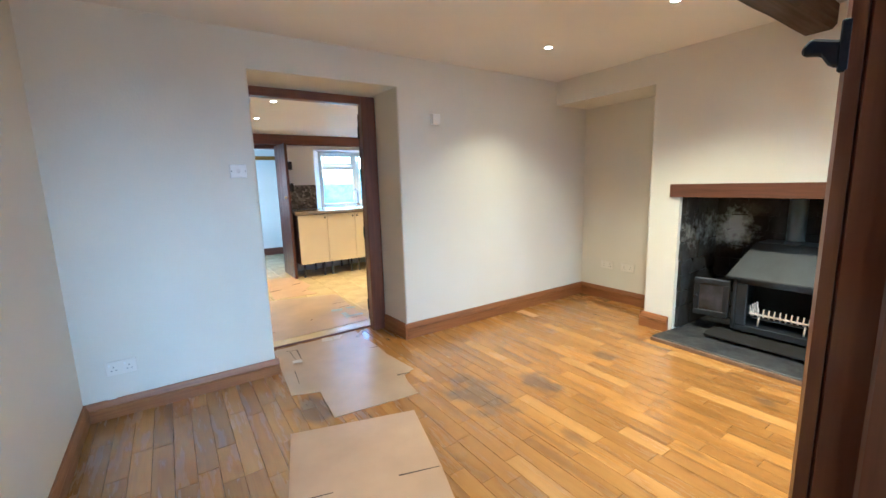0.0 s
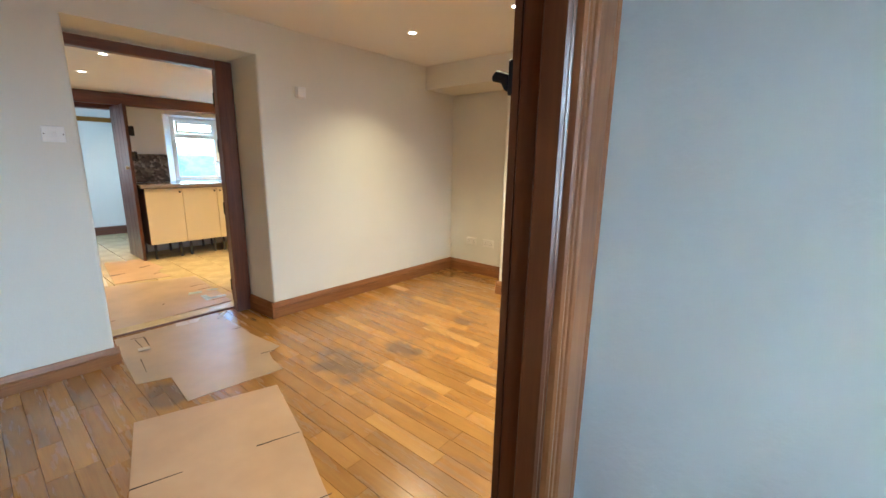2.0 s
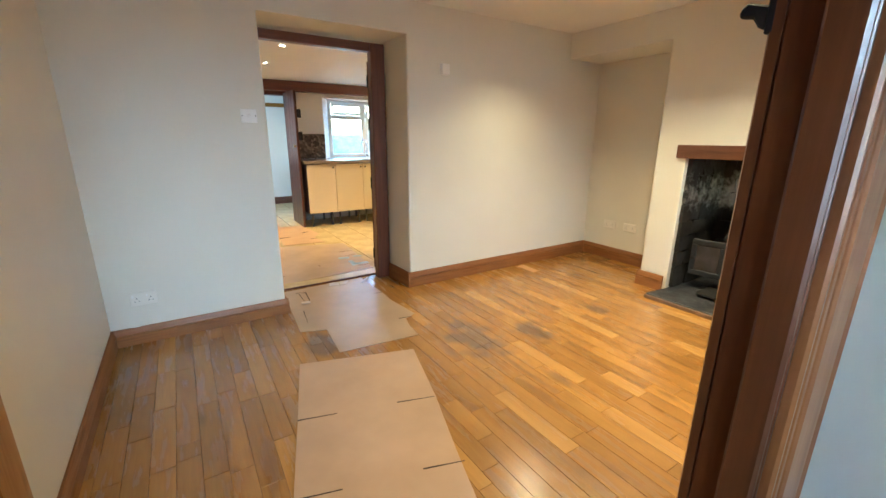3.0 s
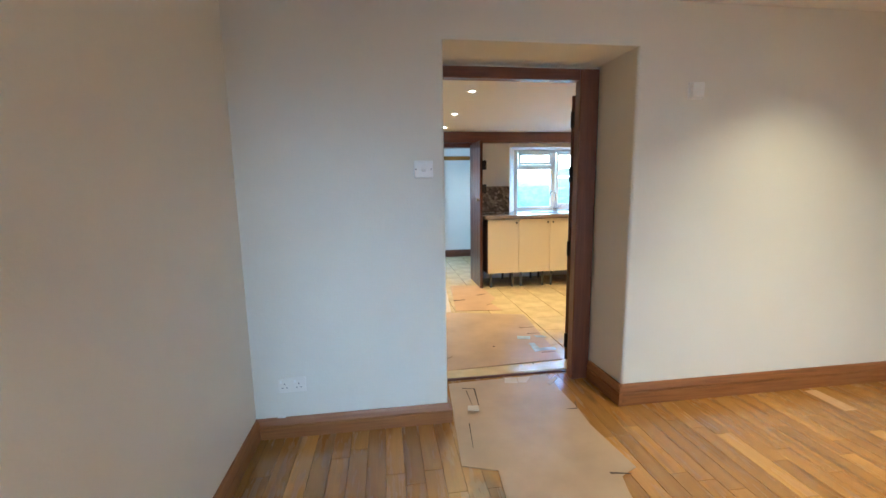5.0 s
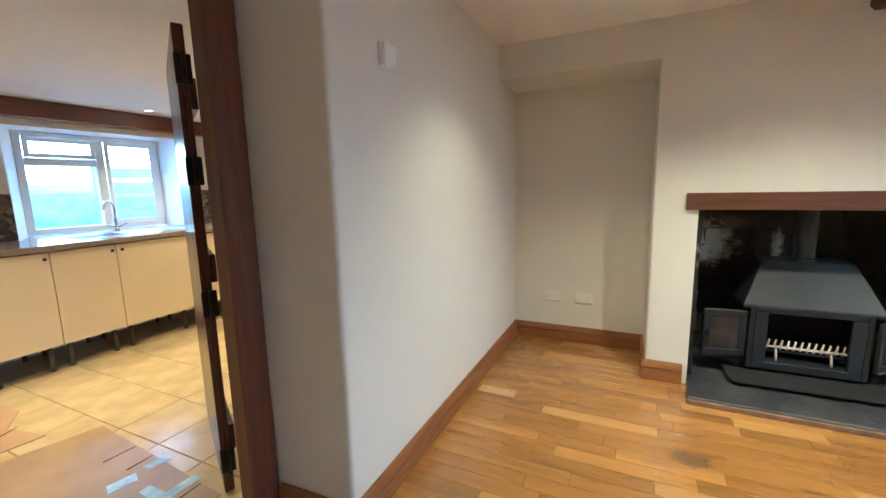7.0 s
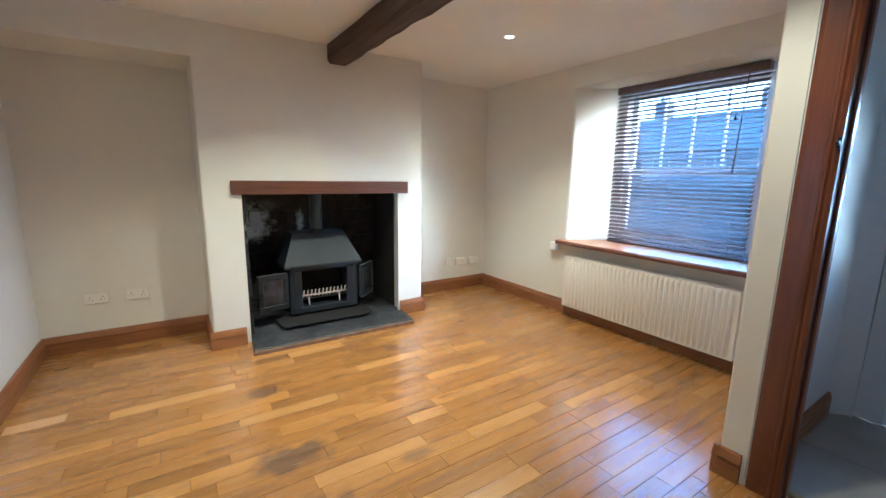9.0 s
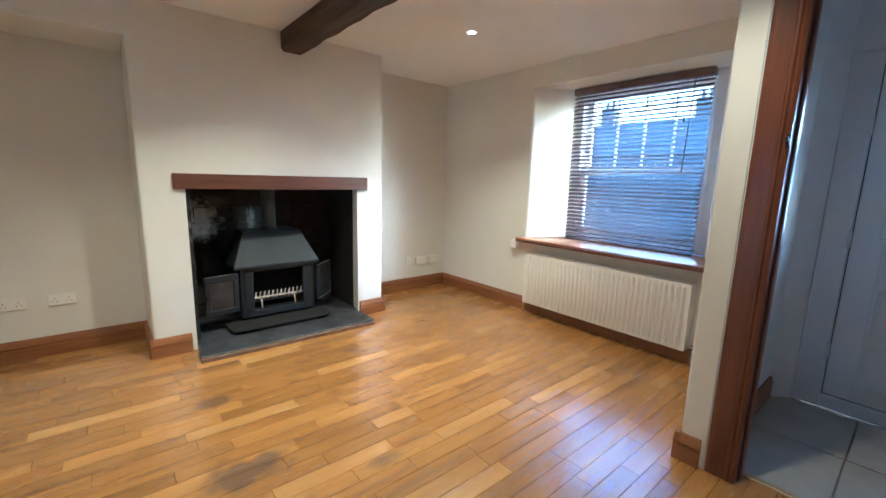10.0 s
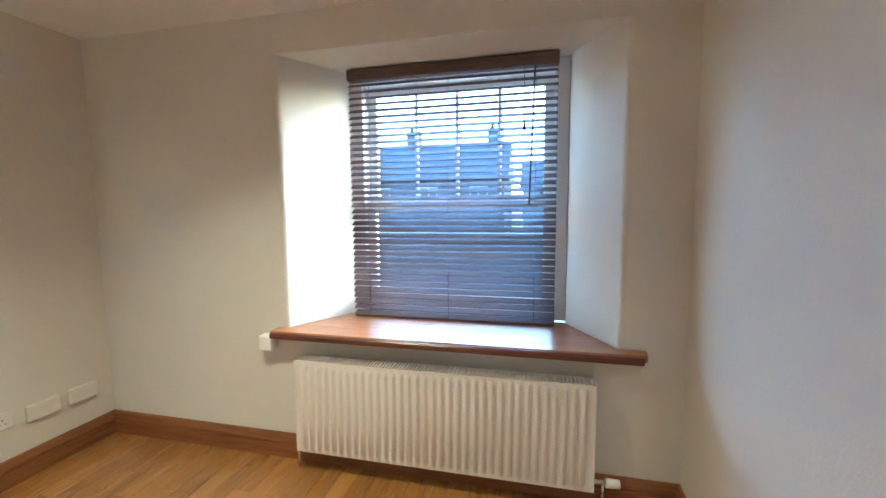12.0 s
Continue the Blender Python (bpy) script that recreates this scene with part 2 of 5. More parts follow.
WHITE_METAL = plain("radiator_enamel", (0.80, 0.755, 0.685), 0.32, 0, 0.02, 2)
SOCKET = plain("cream_plastic", (0.82, 0.79, 0.72), 0.4, 0, 0.02, 4)
# glossy film whose pale cyan base holds the reflected window light
GLINT_FILM = plain("cyan_glint_film", (0.50, 0.66, 0.72), 0.1, 0, 0.3, 9.0, 0.9, 22)
WHITE_PLASTIC = plain("white_plastic", (0.88, 0.87, 0.84), 0.35, 0, 0.02, 4)
UPVC = plain("white_upvc", (0.78, 0.80, 0.82), 0.3, 0, 0.02, 3)
# the white uPVC again, darkened to put the lobby's dimness into the door
DOOR_SHADED = plain("shaded_door_upvc", (0.62, 0.62, 0.625), 0.35, 0, 0.03, 3)
GREY_GASKET = plain("dark_gasket", (0.03, 0.03, 0.035), 0.6)
BLIND = wood("blind_slat", (0.155, 0.108, 0.104), (0.118, 0.080, 0.077), (0.075, 0.050, 0.048), 0, 0.4, 0.3, False, 0.08)
CHROME = plain("chrome", (0.75, 0.76, 0.78), 0.12, 1.0, 0.02)
LEG_GREY = plain("grey_plastic_leg", (0.10, 0.10, 0.10), 0.5, 0, 0.1)
STEEL = plain("sink_steel", (0.6, 0.62, 0.64), 0.28, 1.0, 0.05)
CREAM = plain("cream_cabinet_door", (0.78, 0.66, 0.48), 0.38, 0, 0.02, 3)
CARCASS = plain("dark_carcass", (0.07, 0.03, 0.02), 0.5)
WORKTOP = plain("speckled_worktop", (0.28, 0.22, 0.19), 0.2, 0, 0.45, 120)
TILE = plain("pale_stone_tile", (0.66, 0.53, 0.31), 0.2, 0, 0.16, 5.0, 0.08, 30)
GROUT = plain("dark_grout", (0.27, 0.22, 0.17), 0.9)
GROUT_K = plain("sandy_grout", (0.55, 0.43, 0.26), 0.9)
LOBBY_TILE = plain("beige_lobby_tile", (0.36, 0.34, 0.30), 0.45, 0, 0.12, 5, 0.1, 40)
GLASS = glass("window_glass")
FROST = glass("patterned_glass", 0.25, (0.50, 0.57, 0.62))
LAMP_GLOW = glow("downlight_glow", (1.0, 0.86, 0.66), 1.6)
BRASS = plain("aged_brass", (0.45, 0.34, 0.18), 0.35, 0.9, 0.2, 20)
ROOF = plain("far_slate_roof", (0.028, 0.034, 0.042), 0.6, 0, 0.2, 2)
RENDER_W = plain("far_render", (0.20, 0.20, 0.21), 0.9, 0, 0.1, 1.5)
STONE_FAR = plain("far_stone", (0.06, 0.06, 0.07), 0.9, 0, 0.3, 3, 0.5, 8)
ASPHALT = plain("ground_tarmac", (0.045, 0.045, 0.05), 0.9, 0, 0.2, 2)
FENCE = plain("weathered_green_fence", (0.27, 0.35, 0.32), 0.8, 0, 0.25, 5)
HEDGE = plain("garden_bank", (0.26, 0.31, 0.25), 0.95, 0, 0.35, 6, 1.0, 9)
SPLASH_M, _n, _l, _p = nt("stone_mosaic")
_v = coords(_n, _l, (1, 1, 1))
_vo = _n.new("ShaderNodeTexVoronoi")
_vo.inputs["Scale"].default_value = 30.0
_l.new(_v, _vo.inputs["Vector"])
_sep = _n.new("ShaderNodeSeparateColor")
_l.new(_vo.outputs["Color"], _sep.inputs[0])
_l.new(ramp(_n, _l, _sep.outputs[0], (0.0, (0.04, 0.028, 0.022)), (0.6, (0.14, 0.10, 0.075)), (1.0, (0.30, 0.24, 0.18))), _p.inputs["Base Color"])
_p.inputs["Roughness"].default_value = 0.4
bump(_n, _l, _p, _vo.outputs["Distance"], 0.4, 0.01)


# ---- mesh helpers ----
def part(name, bm, material, parent=None, label=""):
    me = bpy.data.meshes.new(name)
    bm.normal_update()
    bm.to_mesh(me)
    bm.free()
    me.materials.append(material)
    ob = new(name, me)
    if parent is not None:
        ob.parent = parent
    if label:
        ob["label"] = label
    return ob


def thing(name, place=(0, 0, 0), rz=0.0):
    ob = new(name)
    ob.empty_display_size = 0.05
    ob.matrix_world = pose(*place, 0, 0, rz)
    return ob


def box(x0, x1, y0, y1, z0, z1, bevel=0.0, bm=None, seg=1):
    b = bmesh.new()
    bmesh.ops.create_cube(b, size=1.0)
    for v in b.verts:
        v.co = Vector(((x0 + x1) / 2 + v.co.x * (x1 - x0), (y0 + y1) / 2 + v.co.y * (y1 - y0), (z0 + z1) / 2 + v.co.z * (z1 - z0)))
    if bevel:
        bmesh.ops.bevel(b, geom=b.edges[:], offset=bevel, segments=seg, affect='EDGES', profile=0.5)
    return join(bm, b)


def join(bm, b):
    if bm is None:
        return b
    me = bpy.data.meshes.new("tmp")
    b.to_mesh(me)
    b.free()
    bm.from_mesh(me)
    bpy.data.meshes.remove(me)
    return bm


def prism(points, lo, hi, axis=2, bevel=0.0, bm=None):
    """A polygon drawn out along an axis. axis 2: (x, y); axis 1: (x, z); axis 0: (y, z)."""
    b = bmesh.new()

    def place(p, h):
        return {2: (p[0], p[1], h), 1: (p[0], h, p[1]), 0: (h, p[0], p[1])}[axis]
    low = [b.verts.new(place(p, lo)) for p in points]
    high = [b.verts.new(place(p, hi)) for p in points]
    n = len(points)
    b.faces.new(low[::-1])
    b.faces.new(high)
    for i in range(n):
        b.faces.new((low[i], low[(i + 1) % n], high[(i + 1) % n], high[i]))
    bmesh.ops.recalc_face_normals(b, faces=b.faces[:])
    if bevel:
        bmesh.ops.bevel(b, geom=b.edges[:], offset=bevel, segments=1, affect='EDGES')
    return join(bm, b)


def soft(points, radii, steps=5):
    """The polygon with chosen corners rounded."""
    out = []
    n = len(points)
    for i, p in enumerate(points):
        r = radii.get(i, 0)
        if not r:
            out.append(p)
            continue
        p, a, c = Vector(p), Vector(points[i - 1]), Vector(points[(i + 1) % n])
        u, w = p + (a - p).normalized() * r, p + (c - p).normalized() * r
        for k in range(steps + 1):
            t = k / steps
            q = u * (1 - t) ** 2 + p * 2 * t * (1 - t) + w * t ** 2
            out.append((q.x, q.y))
    return out


def cyl(a, b_, r0, r1=None, seg=16, bm=None, caps=True):
    """A round bar from a to b."""
    a, b_ = Vector(a), Vector(b_)
    b = bmesh.new()
    bmesh.ops.create_cone(b, cap_ends=caps, segments=seg, radius1=r0, radius2=r0 if r1 is None else r1, depth=(b_ - a).length)
    m = Matrix.Translation((a + b_) / 2) @ (b_ - a).to_track_quat('Z', 'Y').to_matrix().to_4x4()
    bmesh.ops.transform(b, matrix=m, verts=b.verts[:])
    for f in b.faces:
        f.smooth = len(f.verts) == 4
    return join(bm, b)


def tube(points, r, seg=10, bm=None):
    """A bent round bar along points, with tapering radii if r is a list."""
    b = bmesh.new()
    pts = [Vector(p) for p in points]
    rings = []
    ref = Vector((0.13, 0.27, 0.95)).normalized()
    for i, p in enumerate(pts):
        d = (pts[min(i + 1, len(pts) - 1)] - pts[max(i - 1, 0)]).normalized()
        u = d.cross(ref).normalized()
        w = d.cross(u)
        rr = r[i] if isinstance(r, (list, tuple)) else r
        rings.append([b.verts.new(p + (u * math.cos(a) + w * math.sin(a)) * rr) for a in (2 * math.pi * k / seg for k in range(seg))])
    for q, s in zip(rings, rings[1:]):
        for k in range(seg):
            f = b.faces.new((q[k], q[(k + 1) % seg], s[(k + 1) % seg], s[k]))
            f.smooth = True
    b.faces.new(rings[0][::-1])
    b.faces.new(rings[-1])
    bmesh.ops.recalc_face_normals(b, faces=b.faces[:])
    return join(bm, b)


def structure(ob, label="", category=""):
    return tagged(ob, label, category, "", "structure")


# ---- large structure: living room ----
CEIL_Z = 2.315
W_X, N_Y, S_Y, E_X, CH_X = -0.60, 2.785, -1.23, 3.875, 3.388
O_L, O_R, O_T = 1.495, 0.20, 1.17
structure(part("wall_west", box(W_X - 0.35, W_X, -0.06, N_Y, -0.1, CEIL_Z), WALL), "cream painted plaster wall", "wall")

nw = part("wall_north", prism(soft([(-0.99, N_Y), (0.45, N_Y), (0.45, 3.15), (0.45, 3.34), (-0.99, 3.34)], {1: 0.02}), -0.1, 2.08), WALL)
structure(nw, "cream plaster wall beside the deep doorway", "wall")
structure(part("wall_north_2", prism(soft([(1.525, N_Y), (4.4, N_Y), (4.4, 3.34), (1.505, 3.34), (1.505, 3.14)], {0: 0.02}), -0.1, 2.08), WALL), "cream plaster wall with rounded corner", "wall")
structure(part("wall_north_lintel", box(-0.99, 4.4, N_Y, 3.34, 2.08, CEIL_Z), WALL), "plaster lintel over the kitchen doorway", "wall")

# chimney side: alcoves, breast with bulkhead, fireplace opening
structure(part("wall_east", box(E_X, E_X + 0.4, 1.75, N_Y, -0.1, CEIL_Z), WALL), "cream alcove back wall", "wall")
structure(part("wall_east_2", box(E_X, E_X + 0.4, S_Y, -0.055, -0.1, CEIL_Z), WALL), "cream alcove back wall beside the window", "wall")
structure(part("wall_bulkhead", box(CH_X, E_X + 0.4, O_L, N_Y, 2.08, CEIL_Z), WALL), "plastered bulkhead over the alcove", "wall")
structure(part("wall_chimney_1", prism(soft([(CH_X, O_L), (CH_X, 1.75), (E_X + 0.4, 1.75), (E_X + 0.4, O_L)], {1: 0.02}), -0.1, 2.08), WALL), "plastered chimney breast pier", "wall")
structure(part("wall_chimney_2", prism(soft([(CH_X, -0.055), (CH_X, O_R), (CH_X + 0.16, O_R - 0.04), (E_X + 0.4, O_R - 0.04), (E_X + 0.4, -0.055)], {0: 0.02}), -0.1, CEIL_Z), WALL), "plastered chimney breast pier", "wall")
structure(part("wall_chimney_3", box(CH_X, E_X + 0.4, O_R, O_L, O_T, CEIL_Z), WALL), "plastered chimney breast above the mantel", "wall")
structure(part("wall_firebox_side", box(3.552, 4.055, O_R - 0.0395, O_R - 0.032, 0.0, O_T - 0.002), SOOT_AND_SHADE), "soot-black flank of the fireplace", "wall")
structure(part("wall_firebox_side_2", box(3.44, 4.055, O_L - 0.014, O_L - 0.003, 0.041, O_T - 0.002), SOOT_AND_SHADE), "soot-black flank of the fireplace", "wall")
structure(part("wall_firebox", box(4.06, E_X + 0.4, O_R - 0.04, O_L, -0.1, O_T), SOOT_AND_SHADE), "soot-black back of the fireplace", "wall")

# south wall with the splayed window recess
RX0, RX1, RZ = 0.985, 2.635, 2.125
BX0, BX1 = 1.19, 2.42
structure(part("wall_south_1", prism(soft([(E_X + 0.4, S_Y), (RX1, S_Y), (BX1, -1.60), (BX1, -1.78), (E_X + 0.4, -1.78)], {1: 0.025}), 0.692, RZ), WALL), "cream plaster wall beside the window", "wall")
structure(part("wall_south_2", prism(soft([(RX0, S_Y), (0.62, S_Y), (0.62, -1.78), (BX0, -1.78), (BX0, -1.60)], {0: 0.025}), 0.692, RZ), WALL), "cream plaster wall beside the window", "wall")
structure(part("wall_south_3", box(0.62, E_X + 0.4, -1.78, S_Y, RZ, CEIL_Z), WALL), "plaster over the window recess", "wall")
structure(part("wall_south_4", box(0.62, E_X + 0.4, -1.78, S_Y, -0.1, 0.692), WALL), "plaster under the window sill", "wall")

# partition to the lobby, door nib
structure(part("wall_partition", prism(soft([(0.72, S_Y), (0.72, -0.055), (0.615, -0.055), (0.615, S_Y)], {1: 0.012}), -0.1, CEIL_Z), WALL), "cream partition wall to the lobby", "wall")
structure(part("wall_partition_face", box(0.607, 0.6148, -1.11, -0.062, 0, CEIL_Z - 0.002), WALL_LOBBY), "pale lobby wall", "wall")
structure(part("wall_lobby_head", box(W_X - 0.35, 0.6065, -0.145, -0.062, 2.07, CEIL_Z), WALL), "wall over the lobby door", "wall")
structure(part("wall_lobby_nib", box(W_X, -0.36, -0.145, -0.062, -0.1, 2.07), WALL), "narrow wall beside the lobby door", "wall")
structure(part("wall_lobby_west", box(W_X - 0.35, W_X, -1.78, -0.06, -0.1, CEIL_Z), WALL_LOBBY), "pale lobby wall", "wall")
structure(part("wall_lobby_reveal_1", prism([(0.615, -1.1105), (0.607, -1.1105), (0.512, -1.215), (0.512, -1.78), (0.615, -1.78)], -0.1, CEIL_Z), WALL_LOBBY), "splayed reveal of the front door", "wall")
structure(part("wall_lobby_reveal_2", prism([(W_X, -1.11), (-0.56, -1.215), (-0.56, -1.78), (W_X, -1.78)], -0.1, CEIL_Z), WALL_LOBBY), "splayed reveal of the front door", "wall")
structure(part("wall_lobby_front", box(-0.56, 0.512, -1.78, -1.215, 1.99, CEIL_Z), WALL_LOBBY), "wall over the front door", "wall")

structure(part("ceiling", box(W_X - 0.35, E_X + 0.4, -1.78, 3.34, CEIL_Z, CEIL_Z + 0.25), CEIL), "off-white painted ceiling", "ceiling")
floor = structure(part("floor", box(W_X - 0.3, E_X + 0.3, -0.16, 3.28, -0.25, -0.02), SUBFLOOR), "golden oak plank floor with grey stains", "floor")
floor_2 = structure(part("floor_2", box(0.6, E_X + 0.3, -1.6, -0.16, -0.25, -0.02), SUBFLOOR), "golden oak plank floor", "floor")
lobby_floor = structure(part("floor_lobby", box(W_X - 0.3, 0.615, -1.78, -0.165, -0.25, -0.012), GROUT), "beige tiled lobby floor", "floor")

# ---- kitchen and rooms behind ----
K_Y0, K_Y1 = 3.34, 6.40


def kceil(y):
    return 2.185 - 0.045 * (y - 4.37)


structure(part("wall_kitchen_west", box(-0.9, -0.6, K_Y0, 6.9, -0.1, 2.5), KWALL), "kitchen side wall", "wall")
structure(part("wall_kitchen_east", box(4.1, 4.4, K_Y0, 6.9, -0.1, 2.5), KWALL), "kitchen side wall", "wall")
structure(part("ceiling_kitchen", prism([(K_Y0, kceil(K_Y0)), (6.9, kceil(6.9)), (6.9, 2.6), (K_Y0, 2.6)], -0.9, 4.4, 0), KWALL), "sloping off-white kitchen ceiling", "ceiling")
KX0, KX1 = 1.97, 3.30
structure(part("wall_kitchen_back_1", prism(soft([(1.47, K_Y1), (1.93, K_Y1), (2.10, 6.72), (2.10, 6.9), (1.47, 6.9)], {1: 0.02}), -0.1, 2.14), KWALL), "kitchen wall beside the window", "wall")
structure(part("wall_kitchen_back_2", prism(soft([(3.30, K_Y1), (4.1, K_Y1), (4.1, 6.9), (3.30, 6.9), (3.30, 6.72)], {0: 0.02}), -0.1, 2.14), KWALL), "kitchen wall beside the window", "wall")
structure(part("wall_kitchen_back_3", prism([(1.93, K_Y1), (3.30, K_Y1), (3.30, 6.9), (2.10, 6.9), (2.10, 6.72)], -0.1, 0.935), KWALL), "kitchen wall under the window", "wall")
structure(part("wall_kitchen_back_4", prism([(1.93, K_Y1), (3.30, K_Y1), (3.30, 6.9), (2.10, 6.9), (2.10, 6.72)], 1.90, 2.14), KWALL), "kitchen wall over the window", "wall")
structure(part("wall_kitchen_back_5", box(-0.6, 0.50, K_Y1, 6.55, -0.1, 2.14), KWALL), "kitchen wall beside the utility door", "wall")
structure(part("wall_kitchen_back_6", box(0.50, 1.47, K_Y1, 6.55, 1.97, 2.14), KWALL), "kitchen wall over the utility door", "wall")
kfloor = structure(part("floor_kitchen", box(-0.9, 4.4, 3.285, 11.6, -0.25, -0.012), GROUT_K), "pale stone tile kitchen floor", "floor")
U_Y = 8.42
structure(part("wall_utility_back", box(1.20, 2.0, U_Y, U_Y + 0.12, -0.1, 2.3), KWALL), "white utility room wall", "wall")
structure(part("wall_utility_head", box(-0.9, 1.20, U_Y, U_Y + 0.12, 2.05, 2.3), KWALL), "wall over the bathroom door", "wall")
structure(part("wall_utility_back_2", box(-0.9, 0.35, U_Y, U_Y + 0.12, -0.1, 2.05), KWALL), "white utility room wall", "wall")
structure(part("wall_utility_east", box(2.0, 2.1, 6.9, 11.6, -0.1, 2.3), KWALL), "utility room side wall", "wall")
# opening out of view in the west wall, added to light the utility room
structure(part("wall_utility_west_1", box(-0.9, -0.6, 6.9, 7.35, -0.1, 2.3), KWALL), "utility room side wall", "wall")
structure(part("wall_utility_west_2", box(-0.9, -0.6, 7.85, 11.6, -0.1, 2.3), KWALL), "utility room side wall", "wall")
structure(part("wall_utility_west_3", box(-0.9, -0.6, 7.35, 7.85, -0.1, 1.2), KWALL), "utility room side wall under an added unseen opening", "wall")
structure(part("wall_utility_west_4", box(-0.9, -0.6, 7.35, 7.85, 1.7, 2.3), KWALL), "utility room side wall over an added unseen opening", "wall")
structure(part("ceiling_utility", box(-0.9, 2.1, 6.9, 11.6, 2.2, 2.4), KWALL), "utility room ceiling", "ceiling")
structure(part("wall_bathroom_1", box(-0.9, 0.62, 11.2, 11.6, -0.1, 2.2), KWALL), "grey bathroom wall", "wall")
structure(part("wall_bathroom_2", box(1.40, 2.0, 11.2, 11.6, -0.1, 2.2), KWALL), "grey bathroom wall", "wall")
structure(part("wall_bathroom_3", box(0.62, 1.40, 11.2, 11.6, -0.1, 0.82), KWALL), "grey bathroom wall", "wall")
structure(part("wall_bathroom_4", box(0.62, 1.40, 11.2, 11.6, 1.75, 2.2), KWALL), "grey bathroom wall", "wall")


# ---- ground and what stands outside ----
structure(part("ground", box(-400, 400, -400, 400, -0.6, -0.26), ASPHALT), "grey tarmac street ground", "ground")


def far_house(name, x0, x1, y0, y1, eaves, ridge, wall_mat, chimneys, label):
    h = thing(name, ((x0 + x1) / 2, y0, -0.26))
    o = h.matrix_world.translation.copy()
    part("wall", box(x0 - o.x, x1 - o.x, y1 - o.y, 0, 0, eaves), wall_mat, h)
    d = y1 - o.y
    part("roof", prism([(0.25, eaves - 0.1), (d / 2, ridge), (d - 0.25, eaves - 0.1)], x0 - o.x - 0.2, x1 - o.x + 0.2, 0), ROOF, h)
    for cx in chimneys:
        c = part("chimney", box(cx - o.x - 0.45, cx - o.x + 0.45, d / 2 - 0.35, d / 2 + 0.35, ridge - 0.6, ridge + 1.0, 0.03), STONE_FAR, h)
        for k in (-0.2, 0.2):
            part("chimney_pot", cyl((cx - o.x + k, d / 2, ridge + 1.0), (cx - o.x + k, d / 2, ridge + 1.4), 0.13, 0.10, 10), STONE_FAR, c)
    n = max(2, int((x1 - x0) / 2.6))
    for i in range(n):
        cx = x0 - o.x + (x1 - x0) * (i + 0.5) / n
        w = part("window", box(cx - 0.5, cx + 0.5, -0.05, 0.03, 1.75, 2.85, 0.01), RENDER_W, h)
        for k in (-0.24, 0.24):
            part("pane", box(cx + k - 0.2, cx + k + 0.2, 0.025, 0.04, 1.83, 2.77), GREY_GASKET, w)
    return tagged(h, label, "house")


far_house("house", 3.2, 17.5, -22, -28, 3.3, 5.5, STONE_FAR, (4.0, 9.2, 15.0), "stone terrace house with slate roof across the street")
far_house("house", -13, 2.4, -27, -33, 3.0, 4.9, RENDER_W, (-4.0,), "pale rendered cottage across the street")
structure(part("garden_wall", box(-14, 18, -9.4, -9.0, -0.26, 0.75, 0.04), STONE_FAR), "low stone wall along the street", "wall")
structure(part("garden_bank", prism([(8.8, -0.26), (9.6, 1.35), (12, 1.6), (14, -0.26)], 2.3, 14, 0), HEDGE), "green garden bank behind the kitchen", "bank")
fence = thing("fence", (3.55, 8.6, -0.26))
for i in range(6):
    part("post", box(i * 0.9 - 0.04, i * 0.9 + 0.04, -0.04, 0.04, 0, 2.1, 0.006), FENCE, fence)
for i in range(5):
    for k in range(9):
        part("slat", box(i * 0.9 + 0.045, i * 0.9 + 0.855, -0.012, 0.012, 0.12 + k * 0.21, 0.12 + k * 0.21 + 0.16, 0.004), FENCE, fence)
tagged(fence, "weathered green slatted garden fence", "fence")


# ---- trim: skirting boards, frames, beams ----
def skirting(a, b, inward, material, h=0.135, name="baseboard"):
    """A moulded skirting board along a wall foot from a to b; inward: the way it stands out from the wall."""
    a, b, n = Vector((*a, 0)), Vector((*b, 0)), Vector((*inward, 0)).normalized()
    prof = [(0, 0), (0.020, 0), (0.020, h * 0.56), (0.0165, h * 0.58), (0.0165, h * 0.605), (0.022, h * 0.63), (0.0225, h * 0.70), (0.018, h * 0.82), (0.014, h * 0.93), (0.010, h), (0, h)]
    bm = bmesh.new()
    rows = []
    for p in (a, b):
        rows.append([bm.verts.new(p + n * (u + 0.0015) + Vector((0, 0, v + 0.001))) for u, v in prof])
    k = len(prof)
    for i in range(k):
        bm.faces.new((rows[0][i], rows[0][(i + 1) % k], rows[1][(i + 1) % k], rows[1][i]))
    bm.faces.new(rows[0])
    bm.faces.new(rows[1][::-1])
    bmesh.ops.recalc_face_normals(bm, faces=bm.faces[:])
    return structure(part(name, bm, material), "red-brown moulded pine skirting board", "skirting board")


skirting((W_X, N_Y), (0.47, N_Y), (0, -1), SKIRT, 0.114)
skirting((0.45, N_Y - 0.02), (0.45, 3.14), (1, 0), SKIRT_Y, 0.114)
skirting((1.50, N_Y), (E_X, N_Y), (0, -1), SKIRT)
skirting((1.522, N_Y - 0.022), (1.506, 3.14), (-1, 0), SKIRT_Y)
skirting((W_X, 0.0), (W_X, N_Y), (1, 0), SKIRT_Y, 0.114)
skirting((E_X, 1.75), (E_X, N_Y), (-1, 0), SKIRT_Y)
skirting((CH_X - 0.02, 1.75), (E_X, 1.75), (0, 1), SKIRT)
skirting((CH_X, 1.525), (CH_X, 1.772), (-1, 0), SKIRT_Y)
skirting((CH_X, -0.077), (CH_X, 0.185), (-1, 0), SKIRT_Y)
skirting((CH_X - 0.02, -0.055), (E_X, -0.055), (0, -1), SKIRT)
skirting((E_X, S_Y), (E_X, -0.055), (-1, 0), SKIRT_Y)
